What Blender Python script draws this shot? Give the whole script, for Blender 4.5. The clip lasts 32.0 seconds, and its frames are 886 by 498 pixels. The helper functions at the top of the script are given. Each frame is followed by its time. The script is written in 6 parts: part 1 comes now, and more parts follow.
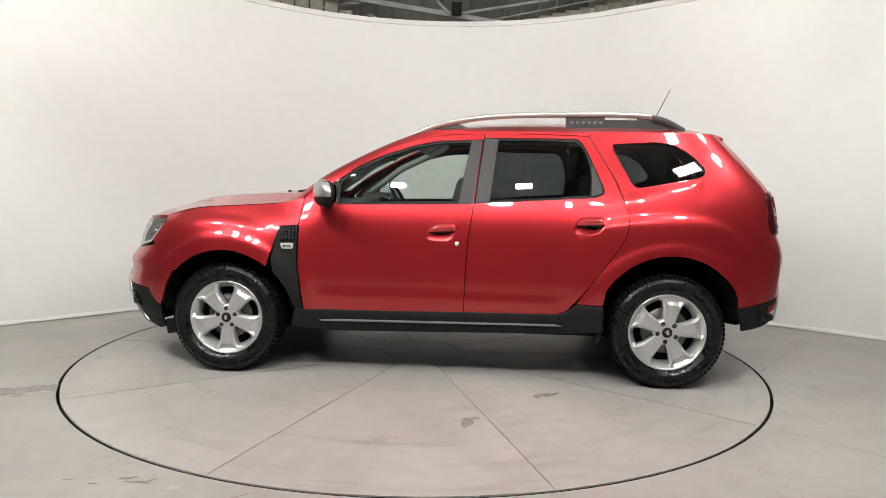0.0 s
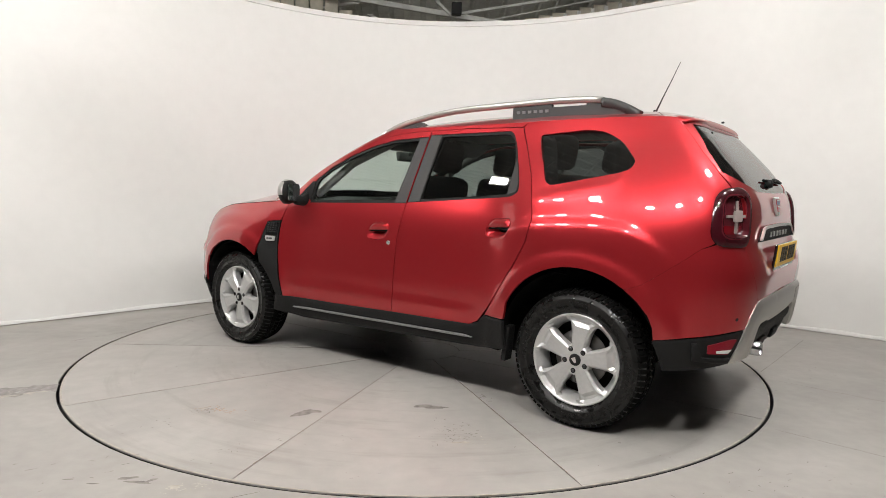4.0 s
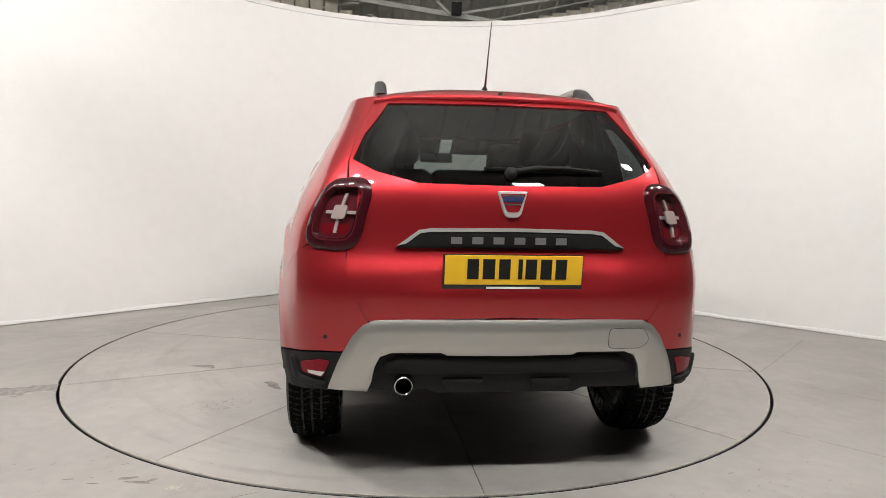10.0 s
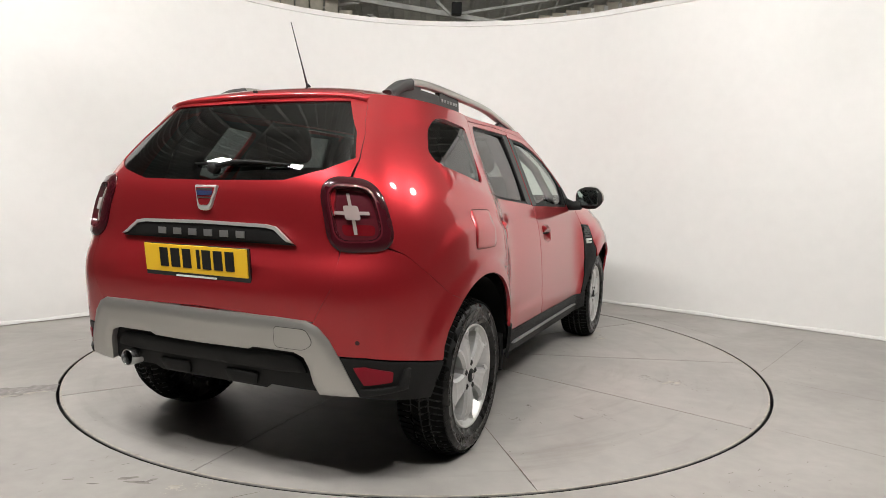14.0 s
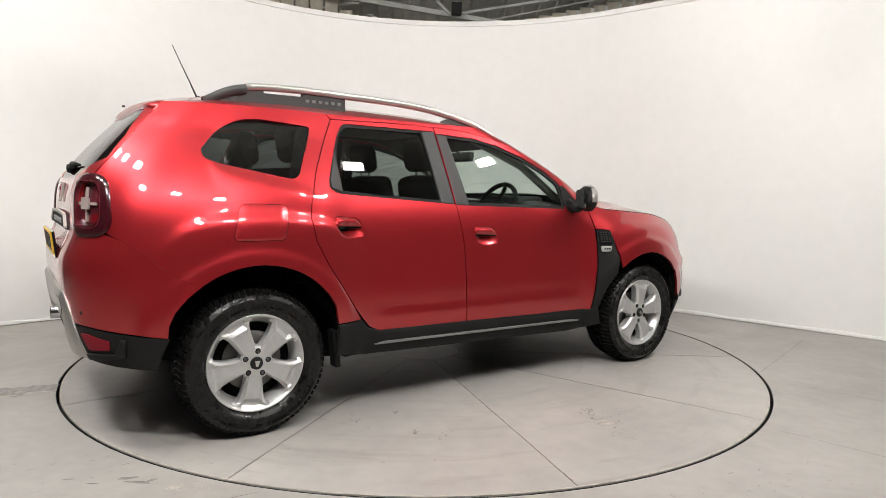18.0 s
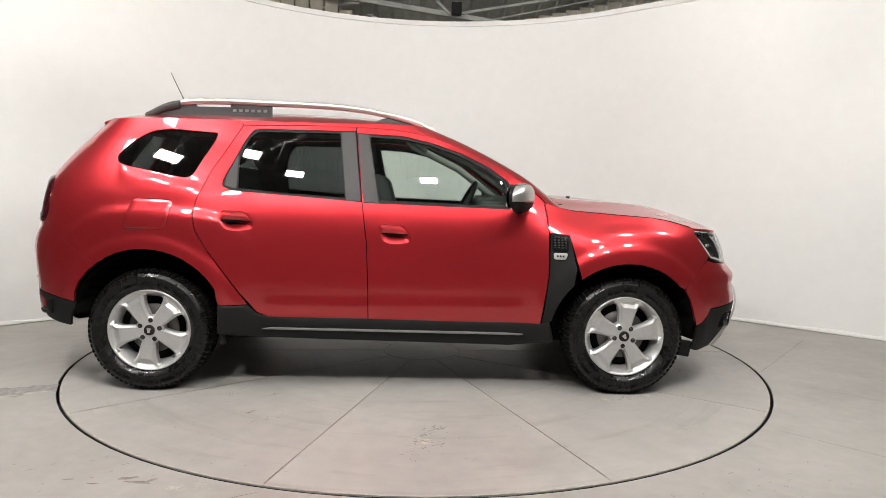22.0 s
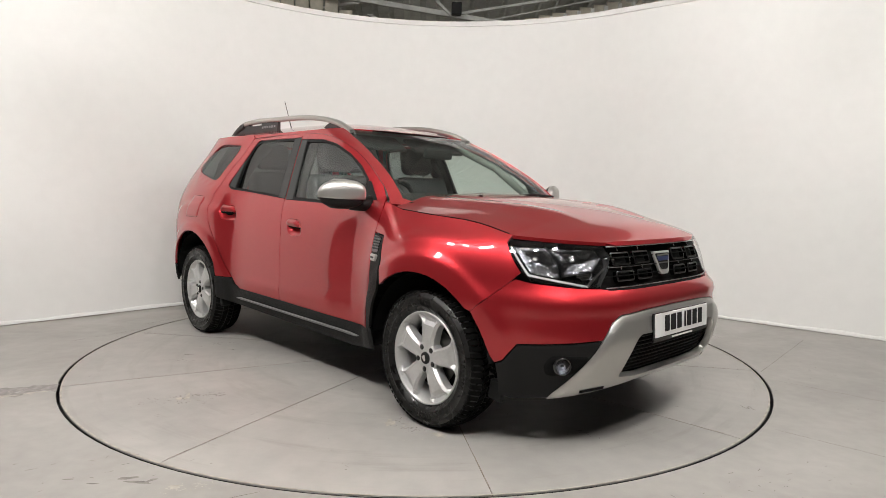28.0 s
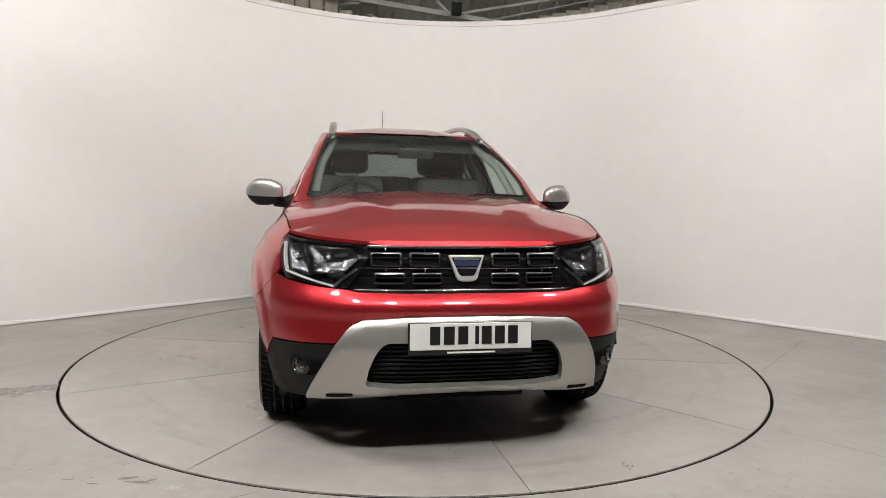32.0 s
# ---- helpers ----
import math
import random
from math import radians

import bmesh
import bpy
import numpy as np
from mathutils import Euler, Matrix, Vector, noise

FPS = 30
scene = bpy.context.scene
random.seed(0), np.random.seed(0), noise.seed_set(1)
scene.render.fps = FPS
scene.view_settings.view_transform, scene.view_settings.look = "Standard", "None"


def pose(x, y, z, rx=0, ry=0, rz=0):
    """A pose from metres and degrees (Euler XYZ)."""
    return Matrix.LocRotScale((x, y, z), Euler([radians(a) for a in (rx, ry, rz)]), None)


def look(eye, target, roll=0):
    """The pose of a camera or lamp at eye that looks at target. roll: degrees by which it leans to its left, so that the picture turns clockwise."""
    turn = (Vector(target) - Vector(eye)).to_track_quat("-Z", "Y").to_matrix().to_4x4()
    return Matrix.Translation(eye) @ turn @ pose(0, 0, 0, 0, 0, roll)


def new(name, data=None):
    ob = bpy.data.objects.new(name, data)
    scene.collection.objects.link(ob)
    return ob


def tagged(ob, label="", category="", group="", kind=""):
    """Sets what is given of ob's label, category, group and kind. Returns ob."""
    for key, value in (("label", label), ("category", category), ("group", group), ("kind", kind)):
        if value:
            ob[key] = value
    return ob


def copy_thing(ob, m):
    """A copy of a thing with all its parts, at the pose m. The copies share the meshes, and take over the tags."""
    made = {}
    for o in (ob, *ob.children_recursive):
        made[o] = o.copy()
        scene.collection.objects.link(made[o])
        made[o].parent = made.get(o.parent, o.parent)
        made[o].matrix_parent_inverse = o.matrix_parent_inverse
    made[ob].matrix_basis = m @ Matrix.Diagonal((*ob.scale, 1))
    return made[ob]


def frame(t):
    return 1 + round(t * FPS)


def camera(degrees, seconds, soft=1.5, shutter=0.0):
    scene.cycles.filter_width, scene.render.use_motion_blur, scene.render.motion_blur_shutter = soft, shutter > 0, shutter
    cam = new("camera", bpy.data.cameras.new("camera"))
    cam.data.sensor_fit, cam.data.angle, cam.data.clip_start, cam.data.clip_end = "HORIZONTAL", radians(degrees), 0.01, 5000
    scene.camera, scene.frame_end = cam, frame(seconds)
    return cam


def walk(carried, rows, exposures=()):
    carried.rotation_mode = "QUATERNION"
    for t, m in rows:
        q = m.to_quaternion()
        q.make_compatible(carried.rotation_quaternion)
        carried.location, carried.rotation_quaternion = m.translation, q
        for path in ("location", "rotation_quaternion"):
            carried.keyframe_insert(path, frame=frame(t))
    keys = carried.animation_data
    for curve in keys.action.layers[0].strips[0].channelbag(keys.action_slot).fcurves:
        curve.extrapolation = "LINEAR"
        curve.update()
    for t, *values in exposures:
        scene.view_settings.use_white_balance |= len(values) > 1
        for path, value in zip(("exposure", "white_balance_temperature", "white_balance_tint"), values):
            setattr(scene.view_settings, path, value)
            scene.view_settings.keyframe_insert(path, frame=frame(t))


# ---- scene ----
eye = Vector((0.0, -4.596, 1.150))
pan, dip = radians(1.7325), radians(5.168)
aim = eye + Vector((math.sin(pan) * math.cos(dip), math.cos(pan) * math.cos(dip), -math.sin(dip)))
cam = camera(68.704, 32.0, 0.2)
view = look(eye, aim, 1.242)
walk(cam, [(0.0, view), (32.0, view)], [(0.0, 0.06), (6.0, 0.12), (11.0, 0.16), (19.0, 0.16), (23.0, 0.10), (28.0, 0.04), (32.0, -0.06)])

# ---- light ----
world = bpy.data.worlds.new("world")
world.use_nodes = True
world.node_tree.nodes["Background"].inputs[0].default_value = (1.0, 0.96, 0.9, 1)
world.node_tree.nodes["Background"].inputs[1].default_value = 0.02
scene.world = world
PANEL_LIGHT, SIDE_LIGHT = 450.0, 208.0


# ---- helpers for materials ----
def shader(name, base, rough=0.5, metal=0.0, coat=0.0, spec=0.5, grain=0.0, grain_scale=60.0, stain=0.0, stain_scale=2.0, bump=0.0, bump_scale=200.0, stretch=(1, 1, 1)):
    m = bpy.data.materials.new(name)
    m.use_nodes = True
    nt = m.node_tree
    b = nt.nodes["Principled BSDF"]
    b.inputs["Base Color"].default_value = (*base, 1)
    b.inputs["Roughness"].default_value = rough
    b.inputs["Metallic"].default_value = metal
    b.inputs["Coat Weight"].default_value = coat
    b.inputs["Coat Roughness"].default_value = 0.04
    b.inputs["Specular IOR Level"].default_value = spec
    if grain or stain or bump:
        tc = nt.nodes.new("ShaderNodeTexCoord")
        mp = nt.nodes.new("ShaderNodeMapping")
        mp.inputs["Scale"].default_value = stretch
        nt.links.new(tc.outputs["Object"], mp.inputs["Vector"])
        src = None
        for amount, scale, detail in ((grain, grain_scale, 4.0), (stain, stain_scale, 6.0)):
            if not amount:
                continue
            n = nt.nodes.new("ShaderNodeTexNoise")
            n.inputs["Scale"].default_value = scale
            n.inputs["Detail"].default_value = detail
            nt.links.new(mp.outputs[0], n.inputs["Vector"])
            r = nt.nodes.new("ShaderNodeMapRange")
            r.inputs["From Min"].default_value, r.inputs["From Max"].default_value = 0.3, 0.7
            r.inputs["To Min"].default_value, r.inputs["To Max"].default_value = 1 - amount, 1 + amount * 0.4
            nt.links.new(n.outputs["Fac"], r.inputs["Value"])
            mx = nt.nodes.new("ShaderNodeMix")
            mx.data_type, mx.blend_type = "RGBA", "MULTIPLY"
            mx.inputs["Factor"].default_value = 1
            if src:
                nt.links.new(src, mx.inputs["A"])
            else:
                mx.inputs["A"].default_value = (*base, 1)
            nt.links.new(r.outputs[0], mx.inputs["B"])
            src = mx.outputs["Result"]
        if src:
            nt.links.new(src, b.inputs["Base Color"])
        if bump:
            n = nt.nodes.new("ShaderNodeTexNoise")
            n.inputs["Scale"].default_value = bump_scale
            n.inputs["Detail"].default_value = 3
            nt.links.new(mp.outputs[0], n.inputs["Vector"])
            bp = nt.nodes.new("ShaderNodeBump")
            bp.inputs["Strength"].default_value = bump
            bp.inputs["Distance"].default_value = 0.002
            nt.links.new(n.outputs["Fac"], bp.inputs["Height"])
            nt.links.new(bp.outputs[0], b.inputs["Normal"])
    return m


def glow(name, colour, strength):
    m = bpy.data.materials.new(name)
    m.use_nodes = True
    b = m.node_tree.nodes["Principled BSDF"]
    b.inputs["Base Color"].default_value = (0.8, 0.8, 0.8, 1)
    b.inputs["Emission Color"].default_value = (*colour, 1)
    b.inputs["Emission Strength"].default_value = strength
    return m


def pane(name, tint, gloss_rough=0.0):
    """Thin automotive glass: a tinted clear sheet with a Fresnel gloss."""
    m = bpy.data.materials.new(name)
    m.use_nodes = True
    nt = m.node_tree
    nt.nodes.clear()
    out = nt.nodes.new("ShaderNodeOutputMaterial")
    mix = nt.nodes.new("ShaderNodeMixShader")
    tr = nt.nodes.new("ShaderNodeBsdfTransparent")
    gl = nt.nodes.new("ShaderNodeBsdfGlossy")
    lw = nt.nodes.new("ShaderNodeLayerWeight")
    lw.inputs["Blend"].default_value = 0.5
    pw = nt.nodes.new("ShaderNodeMath")
    pw.operation = "POWER"
    pw.inputs[1].default_value = 5.0
    fr = nt.nodes.new("ShaderNodeMath")
    fr.operation = "MULTIPLY_ADD"
    fr.inputs[1].default_value, fr.inputs[2].default_value = 0.90, 0.09
    nt.links.new(lw.outputs["Facing"], pw.inputs[0])
    nt.links.new(pw.outputs[0], fr.inputs[0])
    tr.inputs[0].default_value = (*tint, 1)
    gl.inputs["Roughness"].default_value = gloss_rough
    nt.links.new(fr.outputs[0], mix.inputs[0])
    nt.links.new(tr.outputs[0], mix.inputs[1])
    nt.links.new(gl.outputs[0], mix.inputs[2])
    nt.links.new(mix.outputs[0], out.inputs[0])
    return m


M_WALL = shader("white painted plaster", (0.755, 0.752, 0.735), 0.75, stain=0.035, stain_scale=0.8, grain=0.02, grain_scale=9, bump=0.15, bump_scale=40)
M_FLOOR = shader("grey painted concrete", (0.348, 0.333, 0.311), 0.5, stain=0.14, stain_scale=1.3, grain=0.07, grain_scale=14, bump=0.12, bump_scale=60)
M_DISC = shader("grey painted turntable", (0.378, 0.363, 0.341), 0.42, stain=0.16, stain_scale=1.6, grain=0.07, grain_scale=11, bump=0.12, bump_scale=60)


def tyre_smears(m):
    """Makes each plate's stains its own, and lays smeared damp tyre marks along the disc's turn."""
    nt = m.node_tree
    link, add = nt.links.new, nt.nodes.new
    b = nt.nodes["Principled BSDF"]
    tc = next(n for n in nt.nodes if n.type == "TEX_COORD")
    info, shift = add("ShaderNodeObjectInfo"), add("ShaderNodeVectorMath")
    shift.operation = "MULTIPLY_ADD"
    shift.inputs[1].default_value = (37.0, 23.0, 11.0)
    link(info.outputs["Random"], shift.inputs[0])
    link(tc.outputs["Object"], shift.inputs[2])
    for n in nt.nodes:
        if n.type == "MAPPING":
            link(shift.outputs[0], n.inputs["Vector"])
    split, radius, angle, join = add("ShaderNodeSeparateXYZ"), add("ShaderNodeVectorMath"), add("ShaderNodeMath"), add("ShaderNodeCombineXYZ")
    radius.operation, angle.operation = "LENGTH", "ARCTAN2"
    link(tc.outputs["Object"], split.inputs[0])
    link(tc.outputs["Object"], radius.inputs[0])
    link(split.outputs["Y"], angle.inputs[0])
    link(split.outputs["X"], angle.inputs[1])
    wide = add("ShaderNodeMath")
    wide.operation = "MULTIPLY"
    wide.inputs[1].default_value = 5.0
    link(radius.outputs["Value"], wide.inputs[0])
    link(wide.outputs[0], join.inputs["X"])
    link(angle.outputs[0], join.inputs["Y"])
    seed = add("ShaderNodeMath")
    seed.operation = "MULTIPLY"
    seed.inputs[1].default_value = 91.0
    link(info.outputs["Random"], seed.inputs[0])
    link(seed.outputs[0], join.inputs["Z"])
    smear = add("ShaderNodeTexNoise")
    smear.inputs["Scale"].default_value, smear.inputs["Detail"].default_value, smear.inputs["Roughness"].default_value = 2.2, 7.0, 0.62
    link(join.outputs[0], smear.inputs["Vector"])
    soft = add("ShaderNodeMapRange")
    soft.inputs["From Min"].default_value, soft.inputs["From Max"].default_value = 0.54, 0.74
    link(smear.outputs["Fac"], soft.inputs["Value"])
    mix = add("ShaderNodeMix")
    mix.data_type, mix.blend_type = "RGBA", "MULTIPLY"
    mix.inputs["B"].default_value = (0.76, 0.745, 0.72, 1)
    link(soft.outputs[0], mix.inputs["Factor"])
    link(b.inputs["Base Color"].links[0].from_socket, mix.inputs["A"])
    link(mix.outputs["Result"], b.inputs["Base Color"])
    gloss = add("ShaderNodeMapRange")
    gloss.inputs["To Min"].default_value, gloss.inputs["To Max"].default_value = 0.45, 0.34
    link(soft.outputs[0], gloss.inputs["Value"])
    link(gloss.outputs[0], b.inputs["Roughness"])


tyre_smears(M_DISC)
# near-black paints the shade inside the gap round the disc
M_PITSHADE = shader("pit shade black", (0.01, 0.01, 0.01), 0.9)
M_SEAM = shader("dark joint", (0.17, 0.15, 0.125), 0.9, grain=0.4, grain_scale=30)
M_DIRT = shader("grey scuff", (0.275, 0.258, 0.235), 0.8, grain=0.5, grain_scale=25)
M_PALE = shader("pale worn patch", (0.46, 0.43, 0.375), 0.7, grain=0.3, grain_scale=25)
M_ROOF = shader("grey steel sheet", (0.80, 0.81, 0.77), 0.6, stain=0.3, stain_scale=1.0, grain=0.1, grain_scale=8)
# darker than M_CLAD so the unseen walls throw back less light
M_SHED = shader("low-bounce shed cladding", (0.34, 0.33, 0.30), 0.8, stain=0.3, stain_scale=1.2)
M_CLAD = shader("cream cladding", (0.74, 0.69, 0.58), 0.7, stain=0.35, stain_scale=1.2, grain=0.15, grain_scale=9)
M_STEEL = shader("painted steel", (0.55, 0.55, 0.52), 0.45, stain=0.2, stain_scale=3)
M_STRIP = shader("satin grey strip", (0.26, 0.26, 0.26), 0.35, metal=0.5)
M_INKCHROME = shader("dark chrome", (0.12, 0.12, 0.125), 0.22, metal=1.0)
M_SMOKE = shader("smoked chrome", (0.50, 0.505, 0.51), 0.18, metal=1.0)
M_PAINT = shader("red metallic paint", (0.445, 0.0265, 0.0335), 0.33, metal=0.73, spec=0.12, coat=1.0, grain=0.05, grain_scale=900)
M_PAINT.node_tree.nodes["Principled BSDF"].inputs["Coat IOR"].default_value = 1.52
M_PAINT.node_tree.nodes["Principled BSDF"].inputs["Coat Roughness"].default_value = 0.02
M_BLACK = shader("black textured plastic", (0.0095, 0.0095, 0.0093), 0.58, spec=0.22, bump=0.35, bump_scale=700)
M_DARK = shader("matt black liner", (0.010, 0.010, 0.010), 0.9, spec=0.06)
M_SILVER = shader("satin silver paint", (0.50, 0.49, 0.465), 0.34, metal=0.82, grain=0.03, grain_scale=500)
M_GREY = shader("satin grey trim", (0.040, 0.040, 0.040), 0.48, spec=0.3, bump=0.1, bump_scale=500)
M_CHROME = shader("chrome", (0.82, 0.82, 0.82), 0.24, metal=1.0)
M_MIRROR = shader("silvered mirror glass", (0.75, 0.77, 0.78), 0.03, metal=1.0)
M_BRIGHT = shader("satin chrome", (0.62, 0.62, 0.60), 0.38, metal=0.65)
M_ALLOY = shader("silver alloy", (0.56, 0.56, 0.555), 0.33, metal=0.58, grain=0.05, grain_scale=60)
M_TYRE = shader("black rubber", (0.006, 0.0058, 0.0056), 0.22, spec=0.33, stain=0.3, stain_scale=9, bump=0.45, bump_scale=45)
M_GLOSS = shader("gloss black", (0.008, 0.008, 0.009), 0.08, coat=0.6)
M_SEAT = shader("charcoal cloth", (0.055, 0.055, 0.058), 0.9, grain=0.3, grain_scale=180)
M_LINER = shader("pale grey headlining", (0.33, 0.33, 0.31), 0.9, grain=0.1, grain_scale=200)
M_DISCBRAKE = shader("brake steel", (0.16, 0.155, 0.15), 0.4, metal=0.8)
M_GLASS = pane("clear green-tinted glass", (0.78, 0.86, 0.82))
M_PRIVACY = pane("dark privacy glass", (0.26, 0.29, 0.285))
M_LENS = pane("clear lens", (0.90, 0.91, 0.92))
M_REDLENS = shader("red lens", (0.13, 0.004, 0.008), 0.1, coat=1.0)
M_DEEPRED = shader("dark red lens", (0.034, 0.004, 0.007), 0.14, spec=0.3, coat=0.4)
M_WHITELENS = shader("white lens", (0.72, 0.70, 0.68), 0.15, coat=0.6)
M_LAMPBOWL = shader("faceted lamp chrome", (0.20, 0.20, 0.21), 0.27, metal=1.0, grain=0.6, grain_scale=45, bump=0.2, bump_scale=60, stretch=(1, 3, 0.5))
M_HOUSING = shader("grey lamp housing", (0.13, 0.13, 0.133), 0.25, metal=0.5, coat=0.3)
M_CORE = shader("red lamp core", (0.075, 0.011, 0.016), 0.16, spec=0.4, coat=0.5, bump=0.3, bump_scale=120)
M_REFLECTOR = shader("red prism reflector", (0.21, 0.010, 0.020), 0.3, spec=0.15, bump=0.3, bump_scale=300)
M_CROSS = shader("pale lamp plastic", (0.29, 0.235, 0.225), 0.22, coat=0.3)
M_YELLOW = shader("yellow plate", (0.78, 0.47, 0.02), 0.35)
M_WHITE = shader("white plate", (0.74, 0.74, 0.72), 0.35)
M_INK = shader("black characters", (0.012, 0.012, 0.012), 0.5, spec=0.2)
# gloss taken out of the tread to stand for the shade under the body
M_TREAD = shader("shade-dulled black tread rubber", (0.0065, 0.0065, 0.0063), 0.85, spec=0.05, stain=0.3, stain_scale=14)
M_BLUE = shader("dark blue enamel", (0.02, 0.03, 0.085), 0.3)
M_LAMP = glow("lit diffuser", (1.0, 0.965, 0.93), PANEL_LIGHT)
M_SIDELAMP = glow("dimmer lit diffuser", (1.0, 0.965, 0.93), SIDE_LIGHT)
M_DASH = shader("dark grey moulded plastic", (0.06, 0.06, 0.062), 0.7, bump=0.2, bump_scale=300)
M_DIM = shader("pale lettering", (0.30, 0.30, 0.30), 0.3, metal=0.7)


def gloss_patches(m, scale, low, high):
    """Uneven gloss, as of a dressed tyre or a wiped floor."""
    nt = m.node_tree
    tc, n, r = nt.nodes.new("ShaderNodeTexCoord"), nt.nodes.new("ShaderNodeTexNoise"), nt.nodes.new("ShaderNodeMapRange")
    n.inputs["Scale"].default_value, n.inputs["Detail"].default_value, n.inputs["Distortion"].default_value = scale, 5.0, 1.2
    r.inputs["From Min"].default_value, r.inputs["From Max"].default_value = 0.38, 0.62
    r.inputs["To Min"].default_value, r.inputs["To Max"].default_value = low, high
    nt.links.new(tc.outputs["Object"], n.inputs["Vector"])
    nt.links.new(n.outputs["Fac"], r.inputs["Value"])
    nt.links.new(r.outputs[0], nt.nodes["Principled BSDF"].inputs["Roughness"])


gloss_patches(M_TYRE, 16.0, 0.10, 0.50)
gloss_patches(M_FLOOR, 1.1, 0.36, 0.56)


# ---- helpers for meshes ----
def mesh_of(name, verts, faces, smooth=True):
    me = bpy.data.meshes.new(name)
    me.from_pydata([tuple(v) for v in verts], [], [tuple(f) for f in faces])
    me.validate()
    if smooth:
        me.shade_smooth()
    me.update()
    return me


def put(name, me, material, parent=None, label="", place=None):
    ob = new(name, me)
    if material and not me.materials:
        me.materials.append(material)
    if parent:
        ob.parent = parent
    if place is not None:
        ob.matrix_basis = place
    return tagged(ob, label)


def part(name, bm, material, parent=None, label="", smooth=False, place=None):
    me = bpy.data.meshes.new(name)
    bm.normal_update()
    bm.to_mesh(me)
    bm.free()
    if smooth:
        me.shade_smooth()
    return put(name, me, material, parent, label, place)


def block(bm, size, m=Matrix(), bevel=0.0, segments=2):
    """A box with rounded edges, added to bm."""
    r = bmesh.ops.create_cube(bm, size=1.0, matrix=m @ Matrix.Diagonal((*size, 1)))
    if bevel:
        edges = list({e for v in r["verts"] for e in v.link_edges})
        bmesh.ops.bevel(bm, geom=edges, offset=bevel, segments=segments, affect="EDGES", profile=0.5)
    return bm


def boxed(name, size, m, material, parent=None, label="", bevel=0.004, smooth=False):
    return part(name, block(bmesh.new(), size, m, bevel), material, parent, label, smooth)


def lathe(profile, n=48, axis="y"):
    """Turns (radius, along) points about an axis."""
    verts, faces = [], []
    k = len(profile)
    for i in range(n):
        a = 2 * math.pi * i / n
        for r, h in profile:
            c, s = r * math.cos(a), r * math.sin(a)
            verts.append((c, h, s) if axis == "y" else (c, s, h) if axis == "z" else (h, c, s))
    for i in range(n):
        j = (i + 1) % n
        for q in range(k - 1):
            f = (i * k + q, j * k + q, j * k + q + 1, i * k + q + 1)
            faces.append(f if axis != "y" else f[::-1])
    return verts, faces


def tube(points, radius, n=8, taper=None):
    """A round bar along points; taper gives a factor for each point."""
    verts, faces = [], []
    pts = [Vector(p) for p in points]
    for i, p in enumerate(pts):
        d = (pts[min(i + 1, len(pts) - 1)] - pts[max(i - 1, 0)]).normalized()
        a = d.orthogonal().normalized() if i == 0 else (a - d * a.dot(d)).normalized()
        b = d.cross(a)
        r = radius * (taper[i] if taper else 1)
        for q in range(n):
            t = 2 * math.pi * q / n
            verts.append(p + a * (r * math.cos(t)) + b * (r * math.sin(t)))
    for i in range(len(pts) - 1):
        for q in range(n):
            w = (q + 1) % n
            faces.append((i * n + q, i * n + w, (i + 1) * n + w, (i + 1) * n + q))
    faces.append(tuple(range(n))[::-1])
    faces.append(tuple(range((len(pts) - 1) * n, len(pts) * n)))
    return verts, faces


def prism(outline, depth, m=Matrix(), bevel=0.0):
    """A flat outline in x, y made solid along z, moved by m."""
    bm = bmesh.new()
    vs = [bm.verts.new((x, y, 0)) for x, y in outline]
    f = bm.faces.new(vs)
    bm.normal_update()
    if f.normal.z < 0:
        f.normal_flip()
    r = bmesh.ops.extrude_face_region(bm, geom=[f])
    top = [v for v in r["geom"] if isinstance(v, bmesh.types.BMVert)]
    for v in top:
        v.co.z += depth
    if bevel:
        tops = [g for g in r["geom"] if isinstance(g, bmesh.types.BMEdge)]
        bmesh.ops.bevel(bm, geom=tops, offset=bevel, segments=2, affect="EDGES", profile=0.5)
    bmesh.ops.recalc_face_normals(bm, faces=bm.faces)
    bm.transform(m)
    return bm


def thing(name, label, category, m=None, group="", kind=""):
    ob = new(name)
    if m is not None:
        ob.matrix_basis = m
    return tagged(ob, label, category, group, kind)


# ---- the hall ----
DISC_R, GAP = 2.251, 0.018
TURN = ((0, 174.2), (1, 165.81), (2, 157.52), (3, 149.32), (4, 141.25), (5, 133.26), (6, 125.4), (7, 117.68), (8, 110.11), (9, 102.53), (10, 94.94), (11, 87.31), (12, 79.67), (13, 72.05), (14, 64.35), (15, 56.52), (16, 48.6), (17, 40.7), (18, 32.8), (19, 24.95), (20, 17.0), (21, 8.97), (22, 0.81), (23, -7.38), (24, -15.57), (25, -23.77), (26, -31.96), (27, -40.13), (28, -48.28), (29, -56.33), (30, -64.33), (31, -72.36), (32, -80.39))


def ring_sheet(name, r0, r1, z, material, n=128):
    verts, faces = [], []
    for i in range(n):
        a = 2 * math.pi * i / n
        verts += [(r0 * math.cos(a), r0 * math.sin(a), z), (r1 * math.cos(a), r1 * math.sin(a), z)]
    for i in range(n):
        j = (i + 1) % n
        faces.append((2 * i, 2 * i + 1, 2 * j + 1, 2 * j))
    return verts, faces


